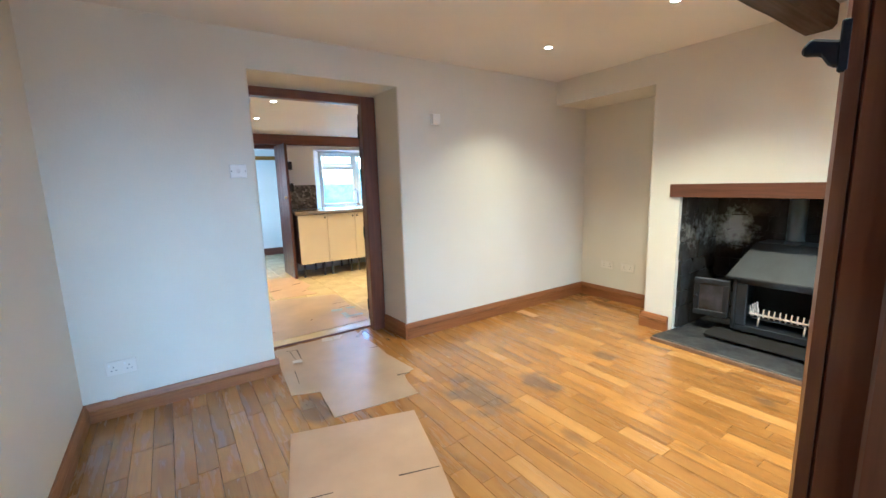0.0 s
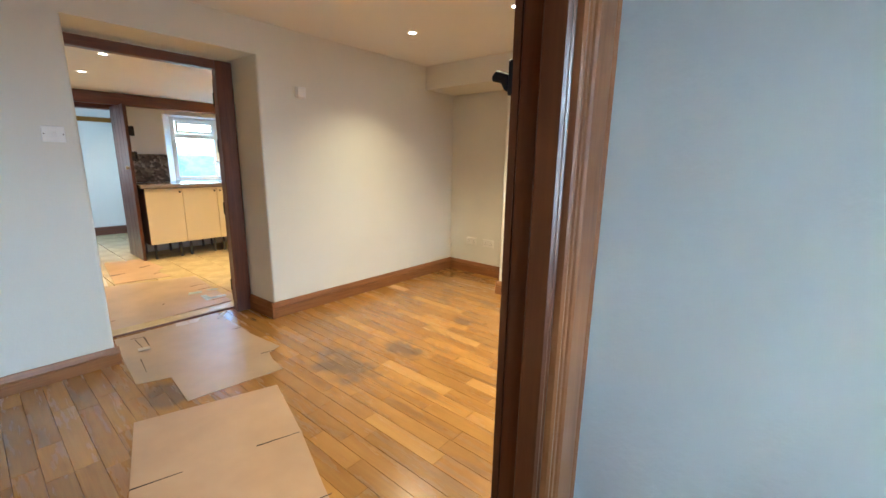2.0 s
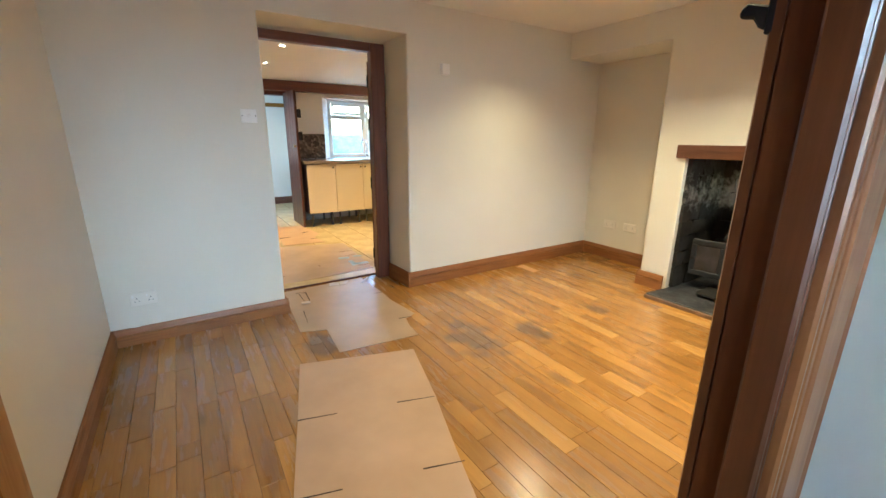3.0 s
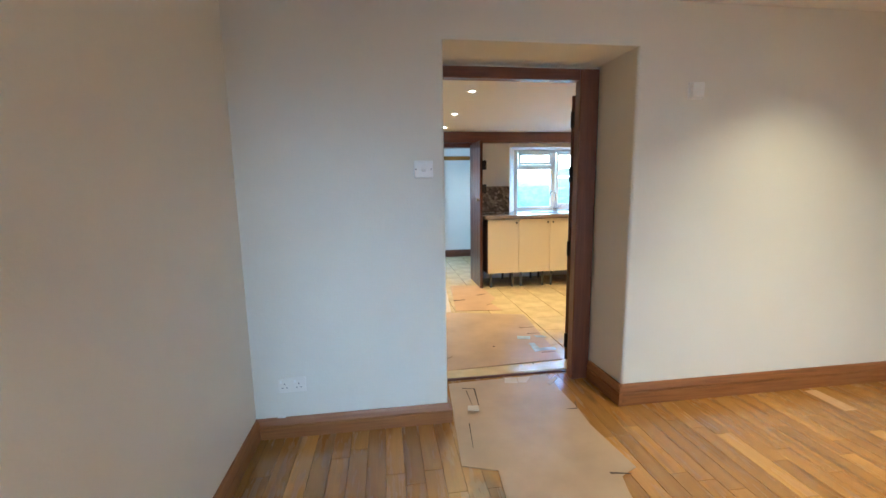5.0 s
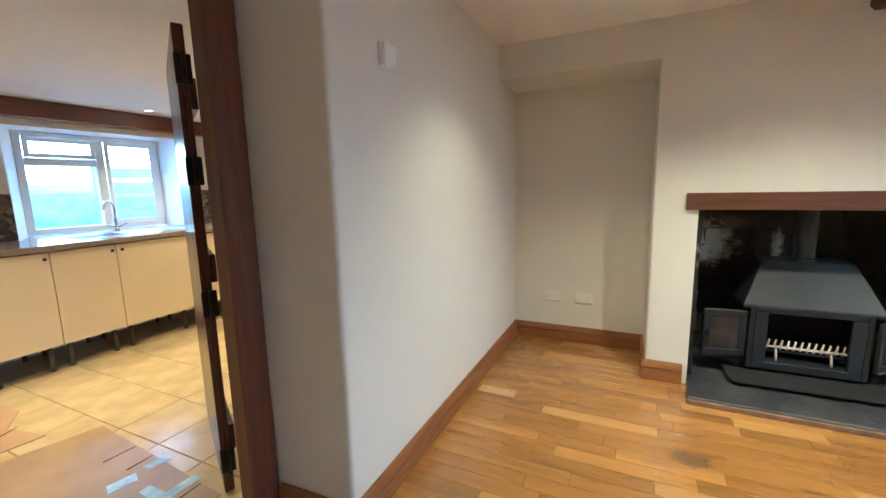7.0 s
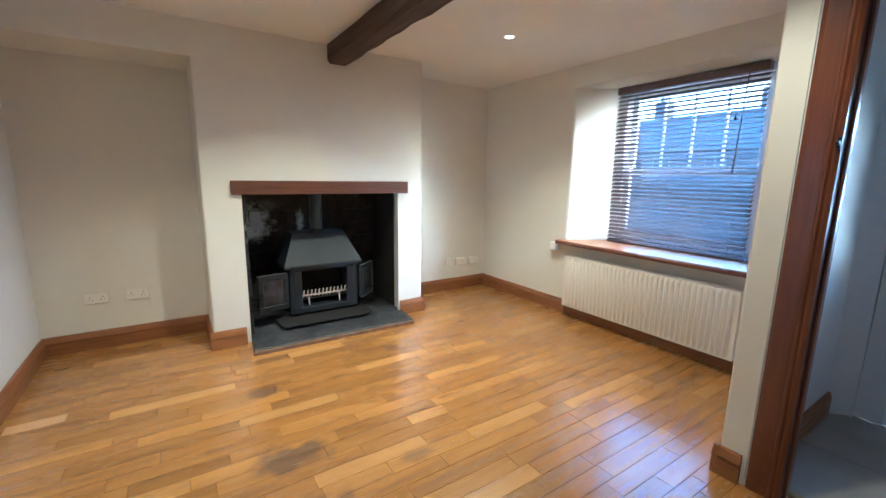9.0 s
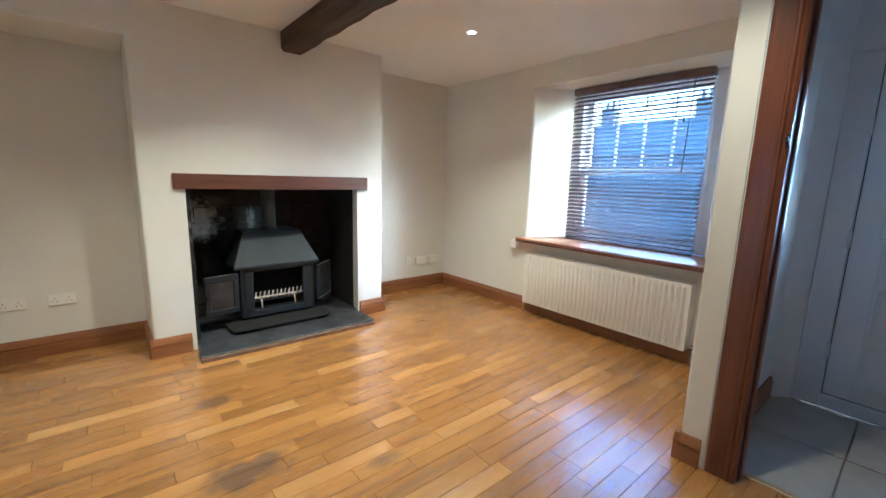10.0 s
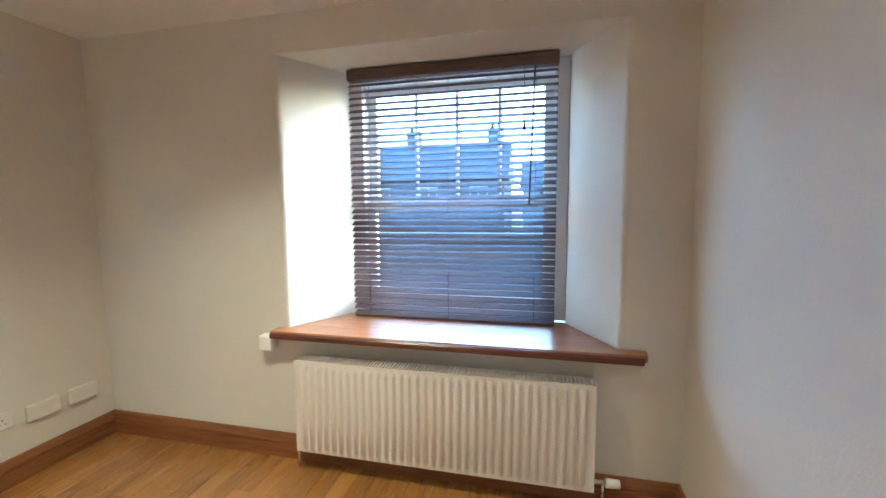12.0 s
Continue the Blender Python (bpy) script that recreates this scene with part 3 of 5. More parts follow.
skirting((0.72, S_Y), (E_X, S_Y), (0, 1), SKIRT)
skirting((0.72, S_Y), (0.72, -0.033), (1, 0), SKIRT_Y)
skirting((0.632, -0.055), (0.742, -0.055), (0, 1), SKIRT)
skirting((0.607, -1.11), (0.607, -0.173), (-1, 0), SKIRT_Y)
skirting((1.20, U_Y), (2.0, U_Y), (0, -1), FRAME_H)

# frame of the kitchen doorway
kf = thing("door_frame", (0.93, 3.21, 0))
part("post", box(1.374 - 0.93, 1.500 - 0.93, -0.065, 0.01, 0, 2.06, 0.006), FRAME, kf)
part("post", box(0.452 - 0.93, 0.492 - 0.93, -0.065, 0.09, 0, 2.06, 0.004), FRAME, kf)
part("head", box(0.4925 - 0.93, 1.3735 - 0.93, -0.064, 0.01, 1.992, 2.06, 0.006), FRAME_H, kf)
tagged(kf, "dark stained timber frame of the kitchen doorway", "door frame")
structure(part("threshold", box(0.452, 1.504, 3.285, 3.40, -0.012, 0.018, 0.006), TILE), "pale worn stone threshold", "threshold")
structure(part("trim_threshold", box(0.452, 1.504, 3.270, 3.2845, -0.02, 0.012), FRAME_H), "dark timber threshold edge", "trim")


def strap_hinge(parent, p, z):
    h = part("hinge", box(p[0] - 0.012, p[0] + 0.045, p[1] - 0.012, p[1] + 0.006, z - 0.055, z + 0.055, 0.003), BLACK_IRON, parent, "black iron hinge")
    part("hinge_pin", cyl((p[0] + 0.02, p[1] - 0.016, z - 0.06), (p[0] + 0.02, p[1] - 0.016, z + 0.06), 0.008, seg=8), BLACK_IRON, h)


# kitchen door, opened into the kitchen
kd = thing("kitchen_door", (1.462, 3.45, 0.0), -30.0)
for i in range(5):
    part("board", box(0.0, 0.040, 0.155 * i + 0.001, 0.155 * i + 0.154, 0.012, 1.965, 0.003), KDOOR, kd)
for z in (0.25, 1.02, 1.72):
    part("ledge", box(0.0405, 0.066, 0.03, 0.745, z - 0.06, z + 0.06, 0.004), KDOOR, kd)
for z in (0.17, 0.88, 1.42, 1.80):
    strap_hinge(kd, (0.008, -0.004), z)
tagged(kd, "dark stained ledged timber door standing open", "door")

# lobby doorway: linings, stops and architraves
lf = thing("door_frame", (0.1, -0.11, 0))


def lining(x, s):
    part("lining", box(*sorted((x - 0.1, x - 0.1 + s * 0.03)), -0.037, 0.040, 0, 2.04, 0.003), FRAME_L, lf)
    part("stop", box(*sorted((x - 0.1 - s * 0.012, x - 0.1 - s * 0.0005)), -0.0365, 0.004, 0, 2.02, 0.004), FRAME_L, lf)
    pts = [(0.0, 0.0), (0.0, 0.012), (0.012, 0.018), (0.020, 0.014), (0.026, 0.020), (0.034, 0.020), (0.040, 0.014), (0.098, 0.021), (0.112, 0.018), (0.112, 0.0)]
    part("architrave", prism([(x - 0.1 + s * u, 0.0405 + v) for u, v in pts], 0, 2.09), FRAME_L, lf)
    # the lobby side: two small beads, a quirk, the flat board and an edge bead
    pts = [(0.004, 0.0), (0.004, 0.010), (0.007, 0.014), (0.011, 0.014), (0.014, 0.008), (0.017, 0.015), (0.022, 0.016), (0.026, 0.009), (0.029, 0.008), (0.032, 0.016),
           (0.036, 0.019), (0.086, 0.022), (0.089, 0.016), (0.092, 0.021), (0.099, 0.024), (0.106, 0.020), (0.106, 0.0)]
    part("architrave", prism([(x - 0.1 + s * u, -0.0375 - v) for u, v in pts], 0, 2.09), ARCH, lf)


lining(0.495, 1)
lining(-0.285, -1)
part("head", box(-0.3845, 0.3945, -0.037, 0.040, 2.041, 2.068, 0.003), FRAME_H, lf)
part("architrave", box(-0.47, 0.515, 0.0505, 0.072, 2.0905, 2.14, 0.004), FRAME_H, lf)
part("architrave", box(-0.47, 0.515, -0.0615, -0.0375, 2.0905, 2.14, 0.004), ARCH, lf)
tagged(lf, "red-brown timber lining with moulded architrave", "door frame")
structure(part("threshold_lobby", box(-0.285, 0.495, -0.185, -0.155, -0.02, 0.008, 0.003), BRASS), "thin metal threshold strip", "threshold")

# iron keeper on the jamb
kp = part("latch_keeper", prism([(0.0, 0.004), (0.030, 0.014), (0.040, 0.004), (0.039, -0.006), (0.020, -0.010), (0.010, -0.026), (0.0, -0.028)], -0.007, 0.007, 0, 0.003), BLACK_IRON)
kp.matrix_world = pose(0.501, -0.0525, 1.446) @ Matrix.Scale(0.78, 4)
part("keeper_plate", box(-0.008, 0.008, -0.010, 0.002, -0.035, 0.028, 0.002), BLACK_IRON, kp)
tagged(kp, "black iron latch keeper on the door jamb", "latch keeper")

# pine lobby door, standing open against the wall
hx, hy, fx, fy = -0.285, -0.045, -0.4297, 0.696
pd = thing("pine_door", (hx, hy, 0), math.degrees(math.atan2(fy - hy, fx - hx)))
LEN = math.hypot(fx - hx, fy - hy)
edges = [0, 0.125, 0.32, 0.525, LEN]
LX = LEN - 0.0245
for a, b in zip(edges, edges[1:]):
    part("board", box(a + 0.0008, b - 0.0008, 0.0, 0.030, 0.012, 1.99, 0.007), PINE, pd)
for z in (0.25, 1.0, 1.75):
    part("ledge", box(0.04, LEN - 0.04, 0.0305, 0.055, z - 0.06, z + 0.06, 0.004), PINE, pd)
lt = part("latch_handle", tube([(LX - 0.055, -0.008, 1.425), (LX - 0.054, -0.012, 1.405), (LX - 0.053, -0.024, 1.396), (LX - 0.052, -0.033, 1.382), (LX - 0.051, -0.037, 1.365), (LX - 0.051, -0.036, 1.345),
                                   (LX - 0.051, -0.031, 1.330), (LX - 0.051, -0.021, 1.319), (LX - 0.051, -0.008, 1.314)], [0.004, 0.005, 0.005, 0.0052, 0.0055, 0.0055, 0.0052, 0.005, 0.004], 10), BLACK_IRON, pd, "black wrought iron thumb latch")


def leaf_plate(z0, z1, x):
    c, h = (z0 + z1) / 2, (z1 - z0) / 2
    return prism([(x + 0.016 * math.cos(a) * (1 - 0.25 * math.sin(a)), c + h * math.sin(a)) for a in (2 * math.pi * k / 14 for k in range(14))], -0.006, -0.0005, 1)


part("latch_plate", leaf_plate(1.395, 1.465, LX - 0.055), BLACK_IRON, lt)
part("latch_plate", leaf_plate(1.27, 1.325, LX - 0.051), BLACK_IRON, lt)
part("thumb_press", tube([(LX - 0.054, -0.004, 1.415), (LX - 0.053, -0.020, 1.416), (LX - 0.052, -0.030, 1.420)], [0.004, 0.005, 0.006], 8), BLACK_IRON, lt)
tagged(pd, "varnished knotty pine boarded door standing open", "door")

# ceiling beam: hewn, with uneven arrises
bb = bmesh.new()
N = 46
for i in range(N + 1):
    x = W_X + 0.003 + (CH_X - W_X - 0.006) * i / N
    w0, w1, d = (noise.noise(Vector((x * 2.3, k, 3.0))) * 0.012 for k in (0.0, 5.0, 9.0))
    e = noise.noise(Vector((x * 6.0, 2.0, 1.0))) * 0.012
    for y, z in ((0.648 + w0, CEIL_Z - 0.003), (0.648 + w0, 2.20 + e), (0.668 + w0 + e, 2.178 + d * 0.5), (0.795 + w1, 2.176 + d * 0.5), (0.815 + w1, 2.20 - e), (0.815 + w1, CEIL_Z - 0.003)):
        bb.verts.new((x, y, z))
bb.verts.ensure_lookup_table()
for i in range(N):
    for k in range(6):
        a, b = i * 6 + k, i * 6 + (k + 1) % 6
        bb.faces.new((bb.verts[a], bb.verts[b], bb.verts[b + 6], bb.verts[a + 6]))
bb.faces.new([bb.verts[k] for k in range(6)])
bb.faces.new([bb.verts[N * 6 + k] for k in range(6)][::-1])
bmesh.ops.recalc_face_normals(bb, faces=bb.faces[:])
tagged(part("ceiling_beam", bb, BEAM), "dark hewn oak beam under the ceiling", "beam")

# kitchen beam over window and utility door
tagged(part("kitchen_beam", prism([(6.27, 1.955), (6.398, 1.955), (6.398, kceil(6.398) - 0.002), (6.27, kceil(6.27) - 0.002)], -0.598, 4.098, 0, 0.006), FRAME_H), "dark stained beam across the kitchen wall", "beam")

# ---- fireplace ----
mantel = part("mantel_beam", box(CH_X - 0.025, CH_X + 0.30, 0.108, 1.566, 1.157, 1.262, 0.004), MANTEL)
tagged(mantel, "dark oak beam mantel over the fireplace", "mantel")
hearth = part("hearth", prism([(3.125, 1.518), (3.115, 0.19), (3.39, 0.165), (3.56, 0.165), (4.05, 0.165), (4.05, 1.49), (3.39, 1.49)], 0.0, 0.040, 2, 0.006), SLATE)
part("hearth_edging", prism([(3.104, 1.519), (3.094, 0.19), (3.1135, 0.19), (3.1235, 1.519)], 0.0, 0.030, 2, 0.003), SLATE_EDGE, hearth)
tagged(hearth, "dark grey slate hearth slab on the floor", "hearth")

surround = thing("firebox_stonework", (4.05, 0.85, 0.04))
rs = random.Random(4)


def stone(u0, u1, v0, v1, side, material):
    """A rough stone in the back (side 0) or the flank (side 1) of the fireplace."""
    b = bmesh.new()
    bmesh.ops.create_cube(b, size=1.0)
    bmesh.ops.subdivide_edges(b, edges=b.edges[:], cuts=1)
    dep = 0.055 + rs.random() * 0.018
    for v in b.verts:
        rough = 0.95 if abs(v.co.x) > 0.4 and abs(v.co.z) > 0.4 else 1.0
        x, z, y = v.co.x * (u1 - u0) * rough, v.co.z * (v1 - v0) * rough, v.co.y * dep * (1.0 if abs(v.co.x) + abs(v.co.z) < 0.3 else 0.75)
        x, z, y = x + rs.uniform(-1, 1) * 0.006, z + rs.uniform(-1, 1) * 0.006, y + rs.uniform(-1, 1) * 0.005
        cu, cv = (u0 + u1) / 2, (v0 + v1) / 2
        v.co = Vector((-y, cu + x - 0.85, cv + z - 0.04)) if side == 0 else Vector((cu + x - 4.05, 1.488 - 0.85 + y, cv + z - 0.04))
    bmesh.ops.recalc_face_normals(b, faces=b.faces[:])
    part("stone", b, material, surround)


z = 0.045
while z < 1.10:
    h = rs.uniform(0.09, 0.17)
    u = 0.17
    while u < 1.44:
        w = rs.uniform(0.12, 0.30)
        stone(u, min(u + w, 1.47), z, min(z + h, 1.165), 0, STONE)
        u += w + 0.002
    z += h + 0.002
z = 0.045
while z < 1.10:
    h = rs.uniform(0.10, 0.19)
    u = 3.43
    while u < 3.98:
        w = rs.uniform(0.10, 0.22)
        stone(u, min(u + w, 4.03), z, min(z + h, 1.165), 1, STONE)
        u += w + 0.002
    z += h + 0.002
tagged(surround, "soot-blackened rubble stone lining with pale patches", "stonework")

# ---- wood burning stove with both doors open ----
stove = thing("wood_stove", (3.62, 0.84, 0.04))
SX, SY, SZ = 3.62, 0.84, 0.04
Z = lambda v: v - SZ
body = part("body", box(0.33, 0.36, -0.279, 0.269, Z(0.10), Z(0.52)), IRON, stove)
for nm, a in (("side_panel", (-0.03, 0.36, 0.27, 0.30, 0.10, 0.52)), ("side_panel", (-0.03, 0.36, -0.31, -0.28, 0.10, 0.52)), ("base_plate", (-0.03, 0.329, -0.279, 0.269, 0.10, 0.15)),
              ("top_plate", (-0.03, 0.329, -0.279, 0.269, 0.48, 0.52)), ("front_stile", (-0.035, -0.005, 0.20, 0.2695, 0.151, 0.479)), ("front_stile", (-0.035, -0.005, -0.2795, -0.21, 0.151, 0.479))):
    part(nm, box(*a[:4], Z(a[4]), Z(a[5]), 0.003), IRON, stove)
part("firebox_lining", box(0.30, 0.328, -0.275, 0.265, Z(0.16), Z(0.475)), SOOT_AND_SHADE, body)
hb = bmesh.new()
lo = [(-0.06, -0.345, Z(0.535)), (0.36, -0.345, Z(0.535)), (0.36, 0.345, Z(0.535)), (-0.06, 0.345, Z(0.535))]
hi = [(0.12, -0.245, Z(0.795)), (0.36, -0.245, Z(0.795)), (0.36, 0.225, Z(0.795)), (0.12, 0.225, Z(0.795))]
rim = [(x, y, zz - 0.022) for x, y, zz in lo]
rows = [[hb.verts.new(c) for c in ring] for ring in (rim, lo, hi)]
for a, b in zip(rows, rows[1:]):
    for k in range(4):
        hb.faces.new((a[k], a[(k + 1) % 4], b[(k + 1) % 4], b[k]))
hb.faces.new(rows[0][::-1])
hb.faces.new(rows[2])
bmesh.ops.recalc_face_normals(hb, faces=hb.faces[:])
bmesh.ops.bevel(hb, geom=hb.edges[:], offset=0.004, segments=2, affect='EDGES')
part("hood", hb, IRON, stove)
fl = part("flue_pipe", cyl((0.17, 0.0, Z(0.79)), (0.17, 0.0, Z(1.165)), 0.055, seg=24), PIPE_M, stove)
part("flue_collar", cyl((0.17, 0.0, Z(0.795)), (0.17, 0.0, Z(0.825)), 0.066, 0.060, 24), IRON, fl)
part("ash_ledge", prism([(-0.235, 0.40), (-0.235, -0.34), (-0.17, -0.39), (0.02, -0.39), (0.02, 0.42), (-0.17, 0.42)], Z(0.062), Z(0.078), 2, 0.004), SOOT_AND_SHADE, stove)
for y in (-0.27, 0.26):
    for x in (0.05, 0.3):
        part("foot", box(x - 0.025, x + 0.025, y - 0.025, y + 0.025, 0.0, Z(0.0995), 0.004), IRON, stove)
    part("ledge_foot", box(-0.19, -0.15, y - 0.02, y + 0.02, 0.0, Z(0.0615), 0.003), SOOT_AND_SHADE, stove)


def stove_door(hinge, angle):
    """A glazed cast door, drawn from its hinge line along x, turned about z."""
    m = pose(hinge[0], hinge[1], 0, 0, 0, angle)
    b = bmesh.new()
    z0, z1, w, t = Z(0.175), Z(0.485), 0.25, 0.022
    box(0, w, -t, 0, z0, z0 + 0.045, 0.004, b)
    box(0, w, -t, 0, z1 - 0.045, z1, 0.004, b)
    box(0, 0.04, -t, 0, z0 + 0.0455, z1 - 0.0455, 0.003, b)
    box(w - 0.04, w, -t, 0, z0 + 0.0455, z1 - 0.0455, 0.003, b)
    d = part("door", b, IRON, stove)
    d.matrix_basis = m
    part("glass", box(0.041, w - 0.041, -0.014, -0.006, z0 + 0.046, z1 - 0.046), STOVE_GLASS, d)
    for zz in (z0 - 0.002, z1 - 0.004):
        part("edge_seal", box(0.004, w - 0.004, -t - 0.004, -t - 0.0005, zz, zz + 0.006), EDGE_IRON, d)
    part("edge_seal", box(w - 0.004, w + 0.001, -t - 0.004, -t - 0.0005, z0 + 0.0045, z1 - 0.0045), EDGE_IRON, d)
    part("knob", cyl((w - 0.02, 0.001, (z0 + z1) / 2), (w - 0.02, 0.03, (z0 + z1) / 2), 0.012, 0.015, 12), BLACK_IRON, d)


stove_door((-0.048, 0.315), 100.0)
stove_door((-0.050, -0.318), -48.0)
gr = part("fire_grate", box(0.03, 0.26, -0.215, 0.185, Z(0.205), Z(0.220), 0.002), SOOT_AND_SHADE, stove, "pale burnt cast grate")
for i in range(12):
    y = -0.205 + i * 0.0345
    part("grate_bar", tube([(0.045, y, Z(0.215)), (0.028, y, Z(0.255)), (0.022, y - 0.004, Z(0.292))], [0.007, 0.0065, 0.005], 6), GRATE, gr)
part("grate_rail", box(0.018, 0.034, -0.225, 0.195, Z(0.236), Z(0.250), 0.003), GRATE, gr)
for y in (-0.15, 0.13):
    part("grate_foot", tube([(0.035, y, Z(0.24)), (0.02, y, Z(0.19)), (0.012, y, Z(0.152))], 0.007, 6), GRATE, gr)
for i in range(4):
    part("grate_side", tube([(0.06 + i * 0.045, 0.19, Z(0.215)), (0.062 + i * 0.045, 0.20, Z(0.26)), (0.065 + i * 0.045, 0.205, Z(0.30))], [0.008, 0.007, 0.006], 6), GRATE, gr)
tagged(stove, "black cast iron wood stove with both doors open", "stove")

# ---- window on the street side ----
win = thing("window_1", (1.805, -1.66, 0.73))
WX, WY, WZ = 1.805, -1.66, 0.73


def wbox(x0, x1, y0, y1, z0, z1, bv=0.003):
    return box(x0 - WX, x1 - WX, y0 - WY, y1 - WY, z0 - WZ, z1 - WZ, bv)


part("window_frame", wbox(1.192, 1.262, -1.77, -1.625, 0.732, 2.122), UPVC, win)
part("window_frame", wbox(2.348, 2.418, -1.77, -1.625, 0.732, 2.122), UPVC, win)
part("window_frame", wbox(1.2625, 2.3475, -1.77, -1.625, 2.065, 2.122), UPVC, win)
part("window_frame", wbox(1.2625, 2.3475, -1.77, -1.625, 0.732, 0.775), UPVC, win)


def sash(x0, x1, y0, y1, z0, z1, rail_lo, rail_hi, stile, bars):
    part("sash", wbox(x0, x0 + stile, y0, y1, z0, z1), UPVC, win)
    part("sash", wbox(x1 - stile, x1, y0, y1, z0, z1), UPVC, win)
    part("sash", wbox(x0 + stile + 0.0005, x1 - stile - 0.0005, y0, y1, z0, z0 + rail_lo), UPVC, win)
    part("sash", wbox(x0 + stile + 0.0005, x1 - stile - 0.0005, y0, y1, z1 - rail_hi, z1), UPVC, win)
    g = part("pane", wbox(x0 + stile, x1 - stile, (y0 + y1) / 2 - 0.003, (y0 + y1) / 2 + 0.003, z0 + rail_lo, z1 - rail_hi, 0), GLASS, win)
    g.visible_shadow = False
    for k in range(bars):
        c = x0 + stile + (x1 - x0 - 2 * stile) * (k + 1) / (bars + 1)
        part("glazing_bar", wbox(c - 0.009, c + 0.009, y0 + 0.008, y1 - 0.008, z0 + rail_lo, z1 - rail_hi), UPVC, win)


sash(1.263, 2.347, -1.735, -1.70, 1.36, 2.064, 0.055, 0.045, 0.055, 3)
sash(1.263, 2.347, -1.695, -1.655, 0.776, 1.395, 0.07, 0.055, 0.055, 0)
structure(win, "white sliding sash window with glazing bars", "window")

sill = part("window_sill", prism(soft([(0.875, -1.232), (0.885, -1.150), (2.688, -1.143), (2.692, -1.232), (2.628, -1.234), (2.414, -1.618), (1.196, -1.618), (0.992, -1.234)], {1: 0.03, 2: 0.012}), 0.694, 0.728, 2, 0.006), SILL)
part("front_edge", prism([(-1.1505, 0.688), (-1.137, 0.691), (-1.133, 0.700), (-1.134, 0.714), (-1.141, 0.722), (-1.1505, 0.723)], 0.905, 2.680, 0), FRAME_H, sill, "dark rounded front edge")
tagged(sill, "polished red-brown wooden window sill board", "window sill")
bp = part("cable_box", box(2.700, 2.772, -1.226, -1.165, 0.612, 0.692, 0.006), WHITE_PLASTIC)
tagged(bp, "small white plastic junction box under the sill end", "junction box")

# venetian blind
blind = thing("venetian_blind", (1.82, -1.535, 2.115))
part("headrail", box(-0.568, 0.568, -0.028, 0.030, -0.058, 0.0, 0.004), BLIND, blind)
NS = 38
Z0B, Z1B = -1.365, -0.080
sm = box(-0.566, 0.566, -0.0215, 0.0215, -0.0016, 0.0016, 0.0007)
first = part("slat", sm, BLIND, blind)
for i in range(NS):
    o = first if i == 0 else new("slat", first.data)
    o.parent = blind
    tilt = -31.0 + random.uniform(-1.5, 1.5)
    o.matrix_basis = pose(random.uniform(-0.001, 0.001), 0, Z1B + (Z0B - Z1B) * i / (NS - 1), tilt, random.uniform(-0.12, 0.12), 0)
part("bottom_rail", box(-0.560, 0.560, -0.018, 0.018, -1.392, -1.374, 0.004), BLIND, blind)
for x in (-0.46, 0.0, 0.46):
    for y in (-0.0245, 0.0245):
        part("ladder_cord", cyl((x, y, -0.056), (x, y, -1.376), 0.0011, seg=5), BLIND, blind)
part("tilt_wand", cyl((-0.452, 0.036, -0.052), (-0.430, 0.046, -0.75), 0.0045, seg=8), BLIND, blind)
pc = part("pull_cord", cyl((-0.40, 0.034, -0.052), (-0.402, 0.038, -0.33), 0.0015, seg=5), BLIND, blind)
part("tassel", cyl((-0.402, 0.038, -0.33), (-0.402, 0.038, -0.375), 0.004, 0.008, 10), BLACK_IRON, pc)
tagged(blind, "brown wooden venetian blind lowered with slats open", "blind")

# ---- radiator ----
rad = thing("radiator", (1.812, -1.16, 0.118))
RW, RH = 0.718, 0.476
pb = bmesh.new()
prof = [(-RW, 0.0)]
NF = 35
for i in range(NF):
    c = -RW + 0.03 + (2 * RW - 0.06) * (i + 0.5) / NF
    hw = (2 * RW - 0.06) / NF / 2
    prof += [(c - hw * 0.90, -0.006), (c - hw * 0.70, -0.003), (c - hw * 0.42, 0.010), (c - hw * 0.18, 0.014), (c + hw * 0.18, 0.014), (c + hw * 0.42, 0.010), (c + hw * 0.70, -0.003)]
prof += [(RW, 0.0)]
ZB, ZT = 0.035, RH - 0.042
levels = [(0.0, 0.0), (ZB * 0.6, 0.0), (ZB, 1.0), (ZT, 1.0), (ZT + 0.02, 0.0), (RH - 0.004, 0.0), (RH, -0.6)]
rows = [[pb.verts.new((px, 0.048 + py * f + (0.004 if f < 0 else 0) * f, zz)) for px, py in prof] for zz, f in levels]
for a, b in zip(rows, rows[1:]):
    for k in range(len(prof) - 1):
        pb.faces.new((a[k], a[k + 1], b[k + 1], b[k])).smooth = True
part("front_panel", pb, WHITE_METAL, rad)
part("back_panel", box(-RW, RW, -0.046, -0.036, 0.004, RH - 0.006, 0.002), WHITE_METAL, rad)
for s in (-1, 1):
    part("side_panel", box(*sorted((s * RW, s * (RW + 0.003))), -0.046, 0.050, 0.0, RH, 0.001), WHITE_METAL, rad)
gb = box(-RW, RW, 0.040, 0.050, RH - 0.002, RH + 0.004, 0.001)
box(-RW, RW, -0.046, -0.036, RH - 0.002, RH + 0.004, 0.001, gb)
grl = part("top_grille", gb, WHITE_METAL, rad)
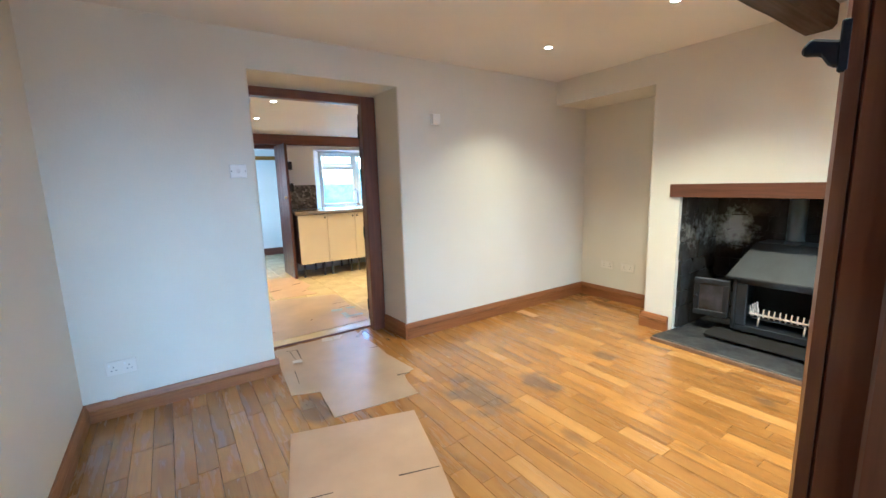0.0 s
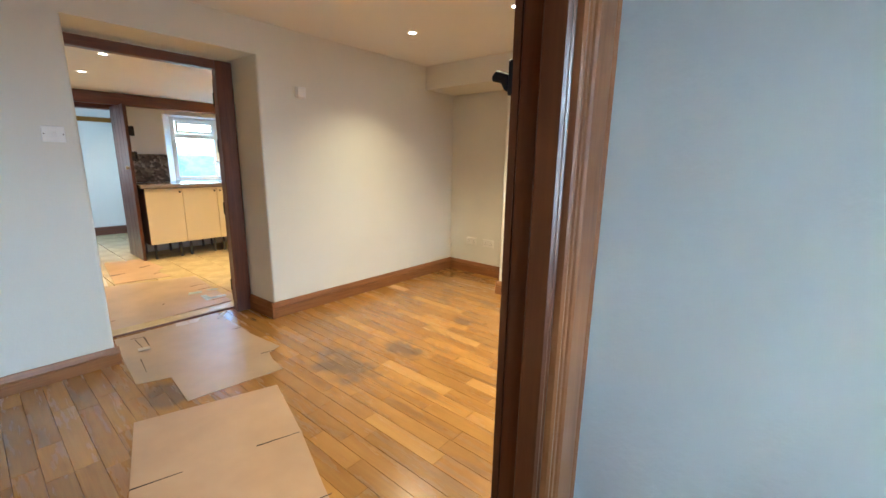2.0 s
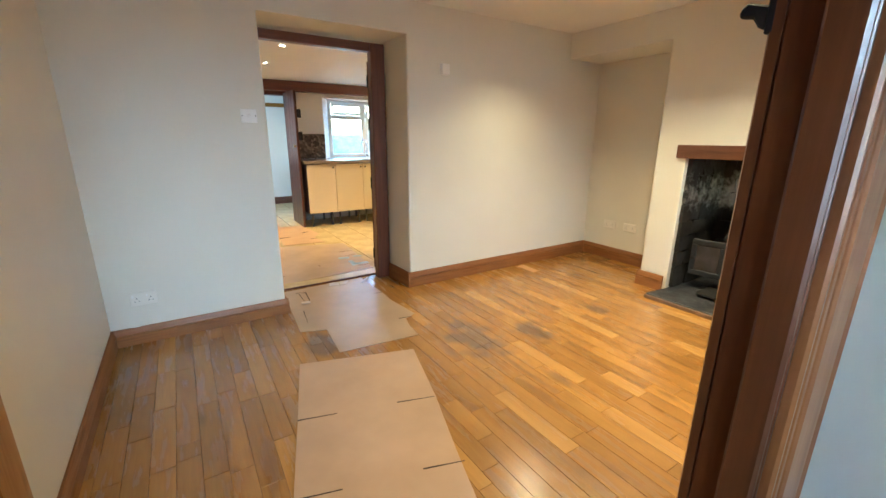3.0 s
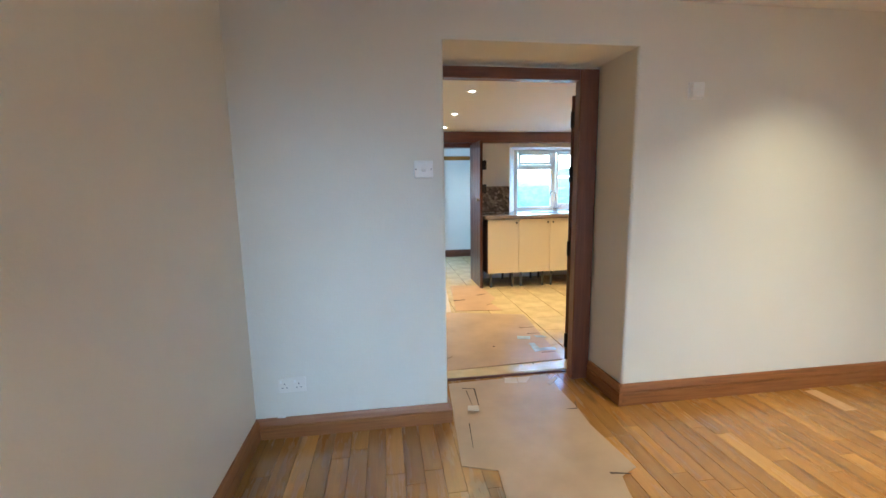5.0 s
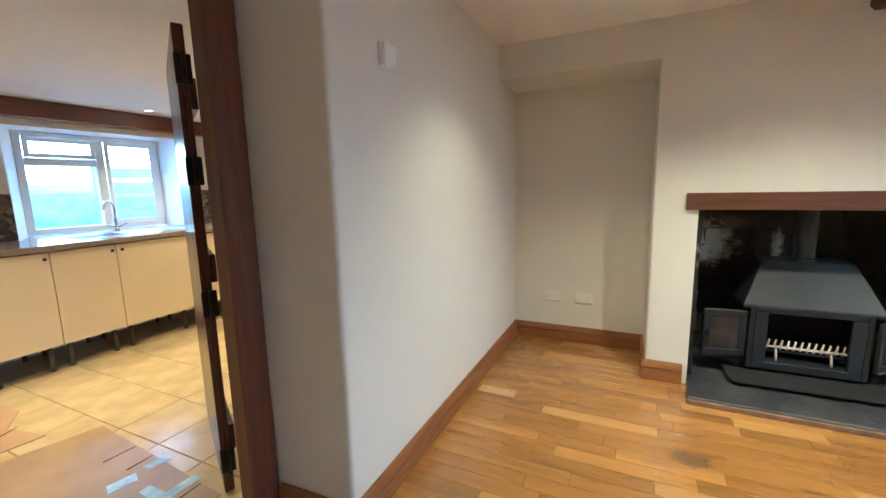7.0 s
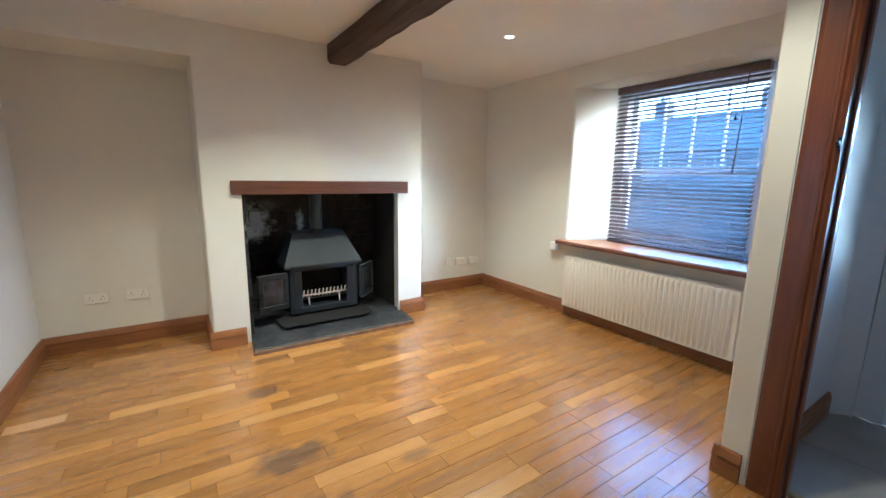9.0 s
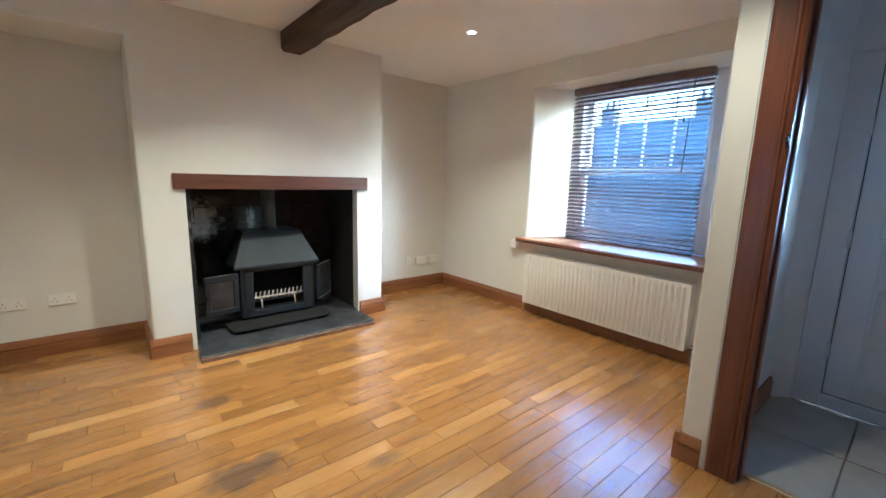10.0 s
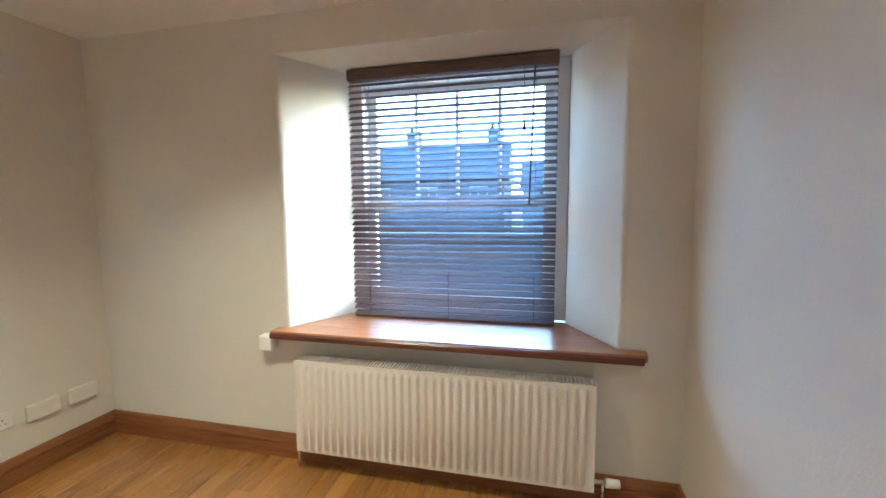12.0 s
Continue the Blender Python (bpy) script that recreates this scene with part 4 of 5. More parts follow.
for i in range(84):
    gx = -RW + 0.012 + (2 * RW - 0.024) * i / 83
    o = part("grille_bar", box(gx - 0.0026, gx + 0.0026, -0.0355, 0.0395, RH - 0.002, RH + 0.003), WHITE_METAL, grl) if i == 0 else new("grille_bar", grl_bar.data)
    if i == 0:
        grl_bar = o
    else:
        o.parent = grl
        o.location.x = gx - (-RW + 0.012)
# dark slab added between the panels to draw the shade inside
part("inner_shadow_fin", box(-RW + 0.02, RW - 0.02, -0.030, 0.030, 0.05, RH - 0.03), SOOT_AND_SHADE, rad)
v = part("valve", cyl((-RW - 0.004, 0.0, 0.022), (-RW - 0.055, 0.0, 0.022), 0.010, seg=12), CHROME, rad)
part("thermostat_head", cyl((-RW - 0.055, 0.0, 0.022), (-RW - 0.115, 0.0, 0.022), 0.021, 0.019, 16), WHITE_PLASTIC, v, "white thermostatic valve head")
part("pipe", cyl((-RW - 0.045, 0.0, 0.020), (-RW - 0.045, 0.0, -0.116), 0.0075, seg=10), CHROME, v)
v2 = part("valve", cyl((RW + 0.004, 0.0, 0.022), (RW + 0.030, 0.0, 0.022), 0.010, seg=12), CHROME, rad)
part("valve_cap", cyl((RW + 0.024, 0.0, 0.020), (RW + 0.024, 0.0, 0.062), 0.012, 0.010, 12), WHITE_PLASTIC, v2)
part("pipe", cyl((RW + 0.024, 0.0, 0.020), (RW + 0.024, 0.0, -0.116), 0.0075, seg=10), CHROME, v2)
part("drain_plug", cyl((-0.42, 0.035, -0.004), (-0.42, 0.035, 0.004), 0.008, seg=8), CHROME, rad)
for s in (-0.5, 0.5):
    part("wall_bracket", box(s - 0.015, s + 0.015, -0.069, -0.0465, 0.05, RH - 0.06, 0.001), WHITE_METAL, rad)
tagged(rad, "white ribbed panel radiator under the window sill", "radiator")


# ---- wall fittings ----
def plate(name, w, h, m, label, category, kind_):
    t = thing(name)
    t.matrix_world = m
    part("plate", box(-w / 2, w / 2, 0.001, 0.011, -h / 2, h / 2, 0.004), SOCKET if kind_ == "socket" else WHITE_PLASTIC, t)
    if kind_ == "socket":
        for c in (-w / 4, w / 4) if w > 0.12 else (0,):
            part("rocker", box(c - 0.004 + 0.018, c + 0.006 + 0.018, 0.0115, 0.014, 0.012, 0.028, 0.001), WHITE_PLASTIC, t)
            for dx, dz, ww, hh in ((0, 0.006, 0.004, 0.008), (-0.011, -0.014, 0.007, 0.004), (0.011, -0.014, 0.007, 0.004)):
                part("pin_hole", box(c + dx - ww / 2, c + dx + ww / 2, 0.0112, 0.0118, dz - hh / 2, dz + hh / 2), GREY_GASKET, t)
    elif kind_ == "switch":
        part("rocker", prism([(0.011, -0.013), (0.019, 0.0), (0.0125, 0.013), (0.011, 0.013)], -0.010, 0.010, 0, 0.001), WHITE_PLASTIC, t)
        for s in (-1, 1):
            part("screw", cyl((s * w * 0.40, 0.011, 0), (s * w * 0.40, 0.0125, 0), 0.0035, seg=8), EDGE_IRON, t)
    return tagged(t, label, category)


NORTH = lambda x, z: pose(x, N_Y, z, 0, 0, 180)
EAST = lambda y, z: pose(E_X, y, z, 0, 0, 90)
plate("light_switch", 0.10, 0.088, NORTH(0.338, 1.435), "white plastic light switch on the wall", "light switch", "switch")
plate("wall_socket", 0.147, 0.086, NORTH(-0.40, 0.30), "white double socket low on the wall", "socket", "socket")
plate("wall_socket", 0.147, 0.086, EAST(2.455, 0.388), "white double socket in the alcove", "socket", "socket")
plate("wall_socket", 0.147, 0.086, EAST(2.21, 0.388), "white double socket in the alcove", "socket", "socket")
plate("wall_socket", 0.086, 0.086, EAST(-0.70, 0.335), "white single socket in the window alcove", "socket", "socket")
for y in (-0.865, -1.055):
    t = thing("cable_plate")
    t.matrix_world = EAST(y, 0.325)
    part("plate", box(-0.073, 0.073, 0.001, 0.028, -0.043, 0.043, 0.006), SOCKET, t)
    tagged(t, "white plastic surface box in the window alcove", "junction box")
st = thing("thermostat")
st.matrix_world = NORTH(1.872, 1.852)
part("base", box(-0.044, 0.044, 0.001, 0.012, -0.046, 0.046, 0.004), WHITE_PLASTIC, st)
part("cover", box(-0.040, 0.040, 0.0122, 0.034, -0.042, 0.042, 0.006), WHITE_PLASTIC, st)
tagged(st, "white plastic room sensor high on the wall", "thermostat")


# ---- recessed ceiling lamps ----
def downlight(x, y, z, watts, colour):
    t = thing("ceiling_downlight", (x, y, z))
    b = bmesh.new()
    ring = []
    for r, h in ((0.026, -0.001), (0.030, -0.006), (0.040, -0.005), (0.043, -0.0005)):
        ring.append([b.verts.new((r * math.cos(a), r * math.sin(a), h)) for a in (2 * math.pi * k / 28 for k in range(28))])
    for p, q in zip(ring, ring[1:]):
        for k in range(28):
            f = b.faces.new((p[k], p[(k + 1) % 28], q[(k + 1) % 28], q[k]))
            f.smooth = True
    part("rim", b, WHITE_METAL, t)
    part("bulb", cyl((0, 0, -0.0035), (0, 0, -0.0005), 0.0255, seg=24), LAMP_GLOW, t, "glowing warm lamp")
    tagged(t, "lit recessed ceiling downlight with white rim", "downlight", "ceiling downlights")
    d = bpy.data.lights.new("downlight", 'SPOT')
    d.energy, d.color, d.spot_size, d.spot_blend, d.shadow_soft_size = watts, colour, radians(115), 0.9, 0.03
    o = new("downlight_beam", d)
    o.matrix_world = look((x, y, z - 0.012), (x, y + 0.0001, z - 1))


for x, y, k in ((2.455, 2.07, 0.74), (2.46, 1.135, 1.45), (2.42, -0.21, 1.55), (0.66, 0.40, 0.58)):
    downlight(x, y, CEIL_Z, LAMP_W * k, LAMP_COL)
# the lamps at (2.88, 4.33) and (2.88, 5.22) are unseen, added for symmetry
for x, y in ((0.935, 4.33), (0.925, 5.22), (0.925, 5.98), (2.88, 6.08), (2.88, 4.33), (2.88, 5.22)):
    downlight(x, y, kceil(y), KITCHEN_W, KITCHEN_COL)

# ---- lobby: front door and floor ----
fd = structure(thing("door_1", (-0.024, -1.25, 0)), "white plastic front door with arched glass", "door")
FX, FY = -0.024, -1.25


def fbox(x0, x1, y0, y1, z0, z1, bv=0.004):
    return box(x0 - FX, x1 - FX, y0 - FY, y1 - FY, z0, z1, bv)


part("door_frame", fbox(0.385, 0.511, -1.30, -1.222, 0.0, 1.988, 0.006), DOOR_SHADED, fd)
part("door_frame", fbox(-0.559, -0.433, -1.30, -1.222, 0.0, 1.988, 0.006), DOOR_SHADED, fd)
part("door_frame", fbox(-0.4325, 0.3845, -1.30, -1.222, 1.93, 1.988, 0.006), DOOR_SHADED, fd)
part("door_sill", fbox(-0.4325, 0.3845, -1.30, -1.222, 0.0, 0.078, 0.006), DOOR_SHADED, fd)
for a in ((-0.4322, -0.4278, 0.079, 1.929), (0.3798, 0.3842, 0.079, 1.929), (-0.4276, 0.3796, 0.079, 0.0835), (-0.4276, 0.3796, 1.9255, 1.929)):
    part("gasket", fbox(a[0], a[1], -1.30, -1.238, a[2], a[3], 0), GREY_GASKET, fd)
GX0, GX1, GZ0, GZ1, AZ = -0.30, 0.257, 1.012, 1.367, 1.52
L0, L1 = -0.4275, 0.3795
part("leaf", fbox(L0, GX0, -1.31, -1.235, 0.084, 1.925, 0.003), DOOR_SHADED, fd)
part("leaf", fbox(GX1, L1, -1.31, -1.235, 0.084, 1.925, 0.003), DOOR_SHADED, fd)
part("leaf", fbox(GX0, GX1, -1.31, -1.2352, 0.084, GZ0, 0), DOOR_SHADED, fd)
part("leaf", fbox(GX0, GX1, -1.31, -1.2352, GZ1, AZ, 0), DOOR_SHADED, fd)
cx, rr = (GX0 + GX1) / 2, (GX1 - GX0) / 2
arc = [(cx + rr * math.cos(a) - FX, AZ + rr * 0.86 * math.sin(a)) for a in (math.pi * k / 24 for k in range(25))]
part("leaf", prism([(GX1 - FX, AZ), *arc[:13], (cx - FX, 1.925), (GX1 - FX, 1.925)][1:], -1.31 - FY, -1.2352 - FY, 1), DOOR_SHADED, fd)
part("leaf", prism([*arc[12:], (GX0 - FX, 1.925), (cx - FX, 1.925)], -1.31 - FY, -1.2352 - FY, 1), DOOR_SHADED, fd)
for nm, bm_ in (("pane", fbox(GX0, GX1, -1.275, -1.268, GZ0, GZ1, 0)), ("arched_pane", prism(arc, -1.275 - FY, -1.268 - FY, 1))):
    g = part(nm, bm_, FROST, fd, "bright patterned glass")
for z0, z1 in ((GZ0 - 0.022, GZ0 + 0.004), (GZ1 - 0.004, GZ1 + 0.022)):
    part("glass_bead", fbox(GX0 - 0.02, GX1 + 0.02, -1.2349, -1.224, z0, z1, 0.004), DOOR_SHADED, fd)
for x0 in (GX0 - 0.02, GX1 - 0.004):
    part("glass_bead", fbox(x0, x0 + 0.024, -1.2349, -1.224, GZ0 + 0.0045, GZ1 - 0.0045, 0.004), DOOR_SHADED, fd)
lp = part("letter_plate", fbox(-0.13, 0.20, -1.2345, -1.222, 0.80, 0.878, 0.004), GREY_GASKET, fd, "dark framed letter plate")
part("flap", fbox(-0.118, 0.188, -1.2215, -1.217, 0.812, 0.866, 0.003), BRASS, lp)
for z0, z1 in ((0.18, 0.42), (0.47, 0.74)):
    for a in ((-0.28, 0.24, z0, z0 + 0.018), (-0.28, 0.24, z1 - 0.018, z1)):
        part("panel_moulding", fbox(a[0], a[1], -1.2348, -1.226, a[2], a[3], 0.004), DOOR_SHADED, fd)
    for x0 in (-0.28, 0.222):
        part("panel_moulding", fbox(x0, x0 + 0.018, -1.2348, -1.226, z0 + 0.0185, z1 - 0.0185, 0.004), DOOR_SHADED, fd)
for zc in (0.35, 1.0, 1.60):
    part("hinge", cyl((0.388 - FX, -1.216 - FY, zc - 0.045), (0.388 - FX, -1.216 - FY, zc + 0.045), 0.009, seg=10), DOOR_SHADED, fd)
for k, (x0, y0) in enumerate([(a, b) for a in (-0.62, -0.205, 0.21) for b in (-1.20, -0.68)]):
    o = part("tile", box(x0 + 0.003, min(x0 + 0.412, 0.606), y0 + 0.003, min(y0 + 0.517, -0.187), -0.0115, 0.0, 0.002), LOBBY_TILE, lobby_floor)

# ---- kitchen ----
def cabinet(x0, x1, knob_right):
    c = thing("base_cabinet", ((x0 + x1) / 2, 6.06, 0))
    w = (x1 - x0) / 2
    b = box(-w, -w + 0.018, -0.28, 0.32, 0.20, 0.925)
    box(w - 0.018, w, -0.28, 0.32, 0.20, 0.925, 0, b)
    box(-w + 0.018, w - 0.018, -0.28, 0.32, 0.20, 0.218, 0, b)
    box(-w + 0.018, w - 0.018, 0.30, 0.32, 0.218, 0.925, 0, b)
    part("body", b, CARCASS, c)
    d = part("door", box(-w + 0.0015, w - 0.0015, -0.302, -0.2815, 0.205, 0.918, 0.002), CREAM, c)
    kx = w - 0.035 if knob_right else -w + 0.035
    k = part("knob", cyl((kx, -0.3025, 0.872), (kx, -0.318, 0.872), 0.005, 0.007, 10), BLACK_IRON, d, "small black knob")
    part("knob_cap", cyl((kx, -0.318, 0.872), (kx, -0.328, 0.872), 0.013, 0.010, 14), BLACK_IRON, k)
    for lx in (-w + 0.06, w - 0.06):
        for ly in (-0.22, 0.24):
            part("leg", cyl((lx, ly, 0.0), (lx, ly, 0.1995), 0.016, seg=12), LEG_GREY, c)
    return tagged(c, "cream slab door base cabinet on bare legs", "cabinet", "kitchen base cabinets")


cabinet(1.445, 1.862, True)
cabinet(1.864, 2.292, True)
cabinet(2.294, 2.890, False)
cabinet(2.892, 3.488, True)
cabinet(3.490, 4.088, False)
wt = part("worktop", prism([(1.405, 5.735), (4.095, 5.735), (4.095, 6.397), (1.475, 6.397), (1.405, 6.397)], 0.928, 0.972, 2, 0.004), WORKTOP)
tagged(wt, "dark speckled kitchen worktop with wood edge", "worktop")
ks = part("kitchen_window_ledge", prism([(1.945, 6.40), (3.298, 6.40), (3.298, 6.715), (2.105, 6.715)], 0.936, 0.972, 2), WORKTOP)
tagged(ks, "speckled ledge in the kitchen window recess", "window ledge")
sk = thing("kitchen_sink", (2.55, 6.08, 0.972))
b = bmesh.new()
for a in ((-0.48, 0.48, -0.24, -0.20), (-0.48, 0.48, 0.20, 0.24), (-0.48, -0.44, -0.1995, 0.1995), (-0.02, 0.02, -0.1995, 0.1995), (0.44, 0.48, -0.1995, 0.1995)):
    box(*a, 0.0005, 0.006, 0.001, b)
part("rim", b, STEEL, sk)
# the bowl is a flat dark sheet painted as its shaded hollow
part("bowl", box(-0.4395, -0.0205, -0.1995, 0.1995, 0.0005, 0.002), GREY_GASKET, sk)
part("drainer", box(0.0205, 0.4395, -0.1995, 0.1995, 0.0005, 0.003), STEEL, sk)
tagged(sk, "stainless steel sink set in the worktop", "sink")
tp = part("kitchen_tap", tube([(0, 0, 0), (0, 0, 0.14), (0, 0, 0.20), (-0.01, -0.02, 0.25), (-0.05, -0.05, 0.285), (-0.10, -0.085, 0.285), (-0.13, -0.11, 0.255), (-0.14, -0.12, 0.215)], 0.011, 12), CHROME)
tp.location = (2.60, 6.335, 0.9785)
for s in (-1, 1):
    part("lever", tube([(s * 0.012, 0, 0.04), (s * 0.055, -0.01, 0.06), (s * 0.085, -0.015, 0.075)], 0.008, 8), CHROME, tp)
part("base", cyl((0, 0, 0.0), (0, 0, 0.045), 0.026, 0.020, 16), CHROME, tp)
tagged(tp, "chrome swan-neck mixer tap by the sink", "tap")
tagged(part("splashback", box(1.475, 1.925, 6.386, 6.3985, 0.974, 1.352, 0.002), SPLASH_M), "brown stone mosaic splashback", "splashback")
tagged(part("splashback", box(3.305, 4.09, 6.386, 6.3985, 0.974, 1.352, 0.002), SPLASH_M), "brown stone mosaic splashback", "splashback")

kw = structure(thing("window_2", (2.70, 6.76, 0.98)), "white casement window over the kitchen sink", "window")


def kbox(x0, x1, z0, z1, y0=6.73, y1=6.79, bv=0.004):
    return box(x0 - 2.70, x1 - 2.70, y0 - 6.76, y1 - 6.76, z0 - 0.98, z1 - 0.98, bv)


for x0, x1, z0, z1 in ((2.105, 2.165, 0.975, 1.897), (3.238, 3.297, 0.975, 1.897), (2.1655, 3.2375, 1.85, 1.897), (2.1655, 3.2375, 0.975, 1.03), (2.70, 2.775, 1.0305, 1.8495)):
    part("window_frame", kbox(x0, x1, z0, z1), UPVC, kw)
part("window_frame", kbox(2.1655, 2.6995, 1.60, 1.67), UPVC, kw)
for x0, x1, z0, z1 in ((2.166, 2.699, 1.671, 1.849), (2.776, 3.237, 1.031, 1.849)):
    for a in ((x0, x0 + 0.04, z0, z1), (x1 - 0.04, x1, z0, z1), (x0 + 0.0405, x1 - 0.0405, z0, z0 + 0.04), (x0 + 0.0405, x1 - 0.0405, z1 - 0.04, z1)):
        part("casement", kbox(*a, 6.722, 6.7295, 0.002), UPVC, kw)
for x0, x1, z0, z1 in ((2.165, 2.70, 1.03, 1.60), (2.165, 2.70, 1.67, 1.85), (2.775, 3.238, 1.03, 1.85)):
    g = part("pane", kbox(x0, x1, z0, z1, 6.757, 6.763, 0), GLASS, kw)
    g.visible_shadow = False

# utility doorway, its open door, and beyond
uf = thing("door_frame", (0.98, 6.47, 0))
part("post", box(-0.478, -0.40, -0.069, 0.078, 0, 1.965, 0.004), FRAME, uf)
part("post", box(0.42, 0.488, -0.069, 0.078, 0, 1.965, 0.004), FRAME, uf)
part("head", box(-0.3995, 0.4195, -0.069, 0.078, 1.90, 1.965, 0.004), FRAME_H, uf)
tagged(uf, "dark stained timber frame of the utility doorway", "door frame")
ud = thing("utility_door", (1.385, 6.39, 0), 0.0)
for i in range(4):
    part("board", box(-0.040, -0.004, -0.155 * i - 0.154 + 0.01, -0.155 * i - 0.001 + 0.01, 0.012, 1.93, 0.003), KDOOR, ud)
for z in (1.62, 1.32):
    strap_hinge(ud, (0.0, -0.60), z)
kn = part("knob", cyl((-0.041, -0.55, 1.18), (-0.075, -0.55, 1.18), 0.012, 0.022, 14), BRASS, ud)
tagged(ud, "dark glossy boarded door open beside the cabinets", "door")
bf = thing("door_frame", (0.78, U_Y, 0))
part("post", box(0.33, 0.42, -0.06, 0.125, 0, 2.049, 0.004), FRAME, bf)
part("post", box(-0.43, -0.35, -0.06, 0.125, 0, 2.049, 0.004), FRAME, bf)
part("head", box(-0.3495, 0.3295, -0.06, 0.125, 1.97, 2.049, 0.004), FRAME_H, bf)
tagged(bf, "dark stained timber frame of the bathroom doorway", "door frame")
hr = part("hook_rail", box(1.24, 1.98, U_Y - 0.025, U_Y - 0.0005, 1.86, 1.93, 0.004), PINE)
tagged(hr, "narrow pine hook rail on the utility wall", "hook rail")
bw = structure(thing("window_3", (1.01, 11.3, 0.82)), "white bathroom window", "window")
for a in ((-0.389, -0.33, 0.001, 0.929), (0.33, 0.389, 0.001, 0.929), (-0.3295, 0.3295, 0.001, 0.06), (-0.3295, 0.3295, 0.87, 0.929), (-0.3295, 0.3295, 0.58, 0.64)):
    part("window_frame", box(a[0], a[1], -0.03, 0.03, a[2], a[3], 0.004), UPVC, bw)
g = part("pane", box(-0.33, 0.33, -0.003, 0.003, 0.06, 0.87), FROST, bw)
g.visible_shadow = False
bs = thing("wash_basin", (1.05, 10.95, 0))
part("bowl", box(-0.28, 0.28, -0.2, 0.235, 0.60, 0.78, 0.03, None, 3), WHITE_PLASTIC, bs)
part("pedestal", box(-0.09, 0.09, -0.06, 0.2, 0.0, 0.5995, 0.02, None, 2), WHITE_PLASTIC, bs)
tagged(bs, "white ceramic wash basin under the bathroom window", "basin")


# ---- cardboard laid on the floors ----
def sheet(name, points, z, t, mat, label, slits=()):
    s = part(name, prism(points, z + 0.001, z + t, 2), mat)
    for (a, b, w) in slits:
        a, b = Vector((*a, 0)), Vector((*b, 0))
        n = (b - a).normalized().cross(Vector((0, 0, 1))) * w
        part("slit", prism([tuple((a + n)[:2]), tuple((b + n * 0.5)[:2]), tuple((b - n * 0.5)[:2]), tuple((a - n)[:2])], z + t + 0.0004, z + t + 0.0012, 2), CARD_EDGE, s)
    return tagged(s, label, "cardboard")


sheet("cardboard_sheet", [(0.345, 1.955), (1.0, 1.76), (0.865, 1.27), (0.741, 0.896), (0.60, 0.43), (-0.01, 0.62), (0.114, 1.093), (0.213, 1.452)], 0.0055, 0.005, CARD, "clean brown cardboard sheet on the oak floor",
      (((0.212, 1.452), (0.388, 1.404), 0.004), ((0.67, 1.328), (0.855, 1.271), 0.004), ((0.092, 1.01), (0.262, 0.962), 0.004), ((0.57, 0.885), (0.738, 0.832), 0.004)))
sheet("cardboard_sheet", [(0.52, 3.22), (0.455, 2.385), (0.620, 2.325), (0.594, 1.975), (1.125, 1.925), (1.145, 2.09), (1.175, 2.20), (1.275, 2.245), (1.235, 2.60), (1.245, 2.80), (1.225, 3.245)], 0.0, 0.005, CARD_K, "worn brown cardboard flattened before the kitchen door",
      (((1.13, 2.225), (1.225, 2.205), 0.006), ((0.62, 3.104), (0.621, 2.915), 0.003), ((0.678, 3.121), (0.660, 2.915), 0.005), ((0.60, 3.138), (0.675, 3.122), 0.004), ((0.563, 2.73), (0.538, 2.509), 0.003), ((1.263, 2.859), (1.239, 2.781), 0.003), ((1.239, 2.779), (1.175, 2.785), 0.004)))


def flap(points, z, lift, label):
    """A torn bit of cardboard whose far edge (the last two points) stands up a little."""
    b = bmesh.new()
    rings = [[b.verts.new((x, y, z + h + (lift if k > 1 else 0))) for k, (x, y) in enumerate(points)] for h in (0.0, 0.003)]
    b.faces.new(rings[0][::-1])
    b.faces.new(rings[1])
    for k in range(4):
        b.faces.new((rings[0][k], rings[0][(k + 1) % 4], rings[1][(k + 1) % 4], rings[1][k]))
    bmesh.ops.recalc_face_normals(b, faces=b.faces[:])
    tagged(part("cardboard_flap", b, PAPER), label, "cardboard flap")


flap([(0.592, 2.913), (0.655, 2.904), (0.645, 2.825), (0.578, 2.842)], 0.0062, 0.012, "torn pale flap of cardboard on the sheet")
flap([(1.188, 3.114), (1.194, 3.080), (1.275, 3.140), (1.270, 3.180)], 0.0062, 0.016, "curled torn flap of cardboard by the threshold")
for k, pts in enumerate((((0.924, 3.238), (1.004, 3.230), (0.990, 3.146), (0.900, 3.164)), ((1.010, 3.230), (1.105, 3.222), (1.047, 3.146), (0.998, 3.154)))):
    tagged(part("tape_patch", prism(pts, 0.0062, 0.0072 + 0.0002 * k, 2), PAPER), "pale tape patch holding the cardboard edge", "tape")
tagged(part("paint_flake", box(-0.485, -0.445, N_Y - 0.014, N_Y - 0.006, 0.1155, 0.1185, 0.0008), WHITE_PLASTIC), "white paint flake on the skirting top", "paint flake")
sheet("cardboard_sheet", [(0.50, 3.42), (1.455, 3.47), (1.50, 4.05), (1.54, 4.61), (0.77, 4.81), (0.45, 4.86)], 0.0, 0.006, CARD_K, "worn brown cardboard on the kitchen tiles",
      (((1.358, 4.217), (1.505, 4.208), 0.005), ((1.374, 4.043), (1.495, 4.044), 0.005), ((1.35, 3.617), (1.462, 3.618), 0.005), ((0.99, 3.80), (1.01, 3.815), 0.008), ((0.55, 3.62), (0.62, 3.66), 0.005)))
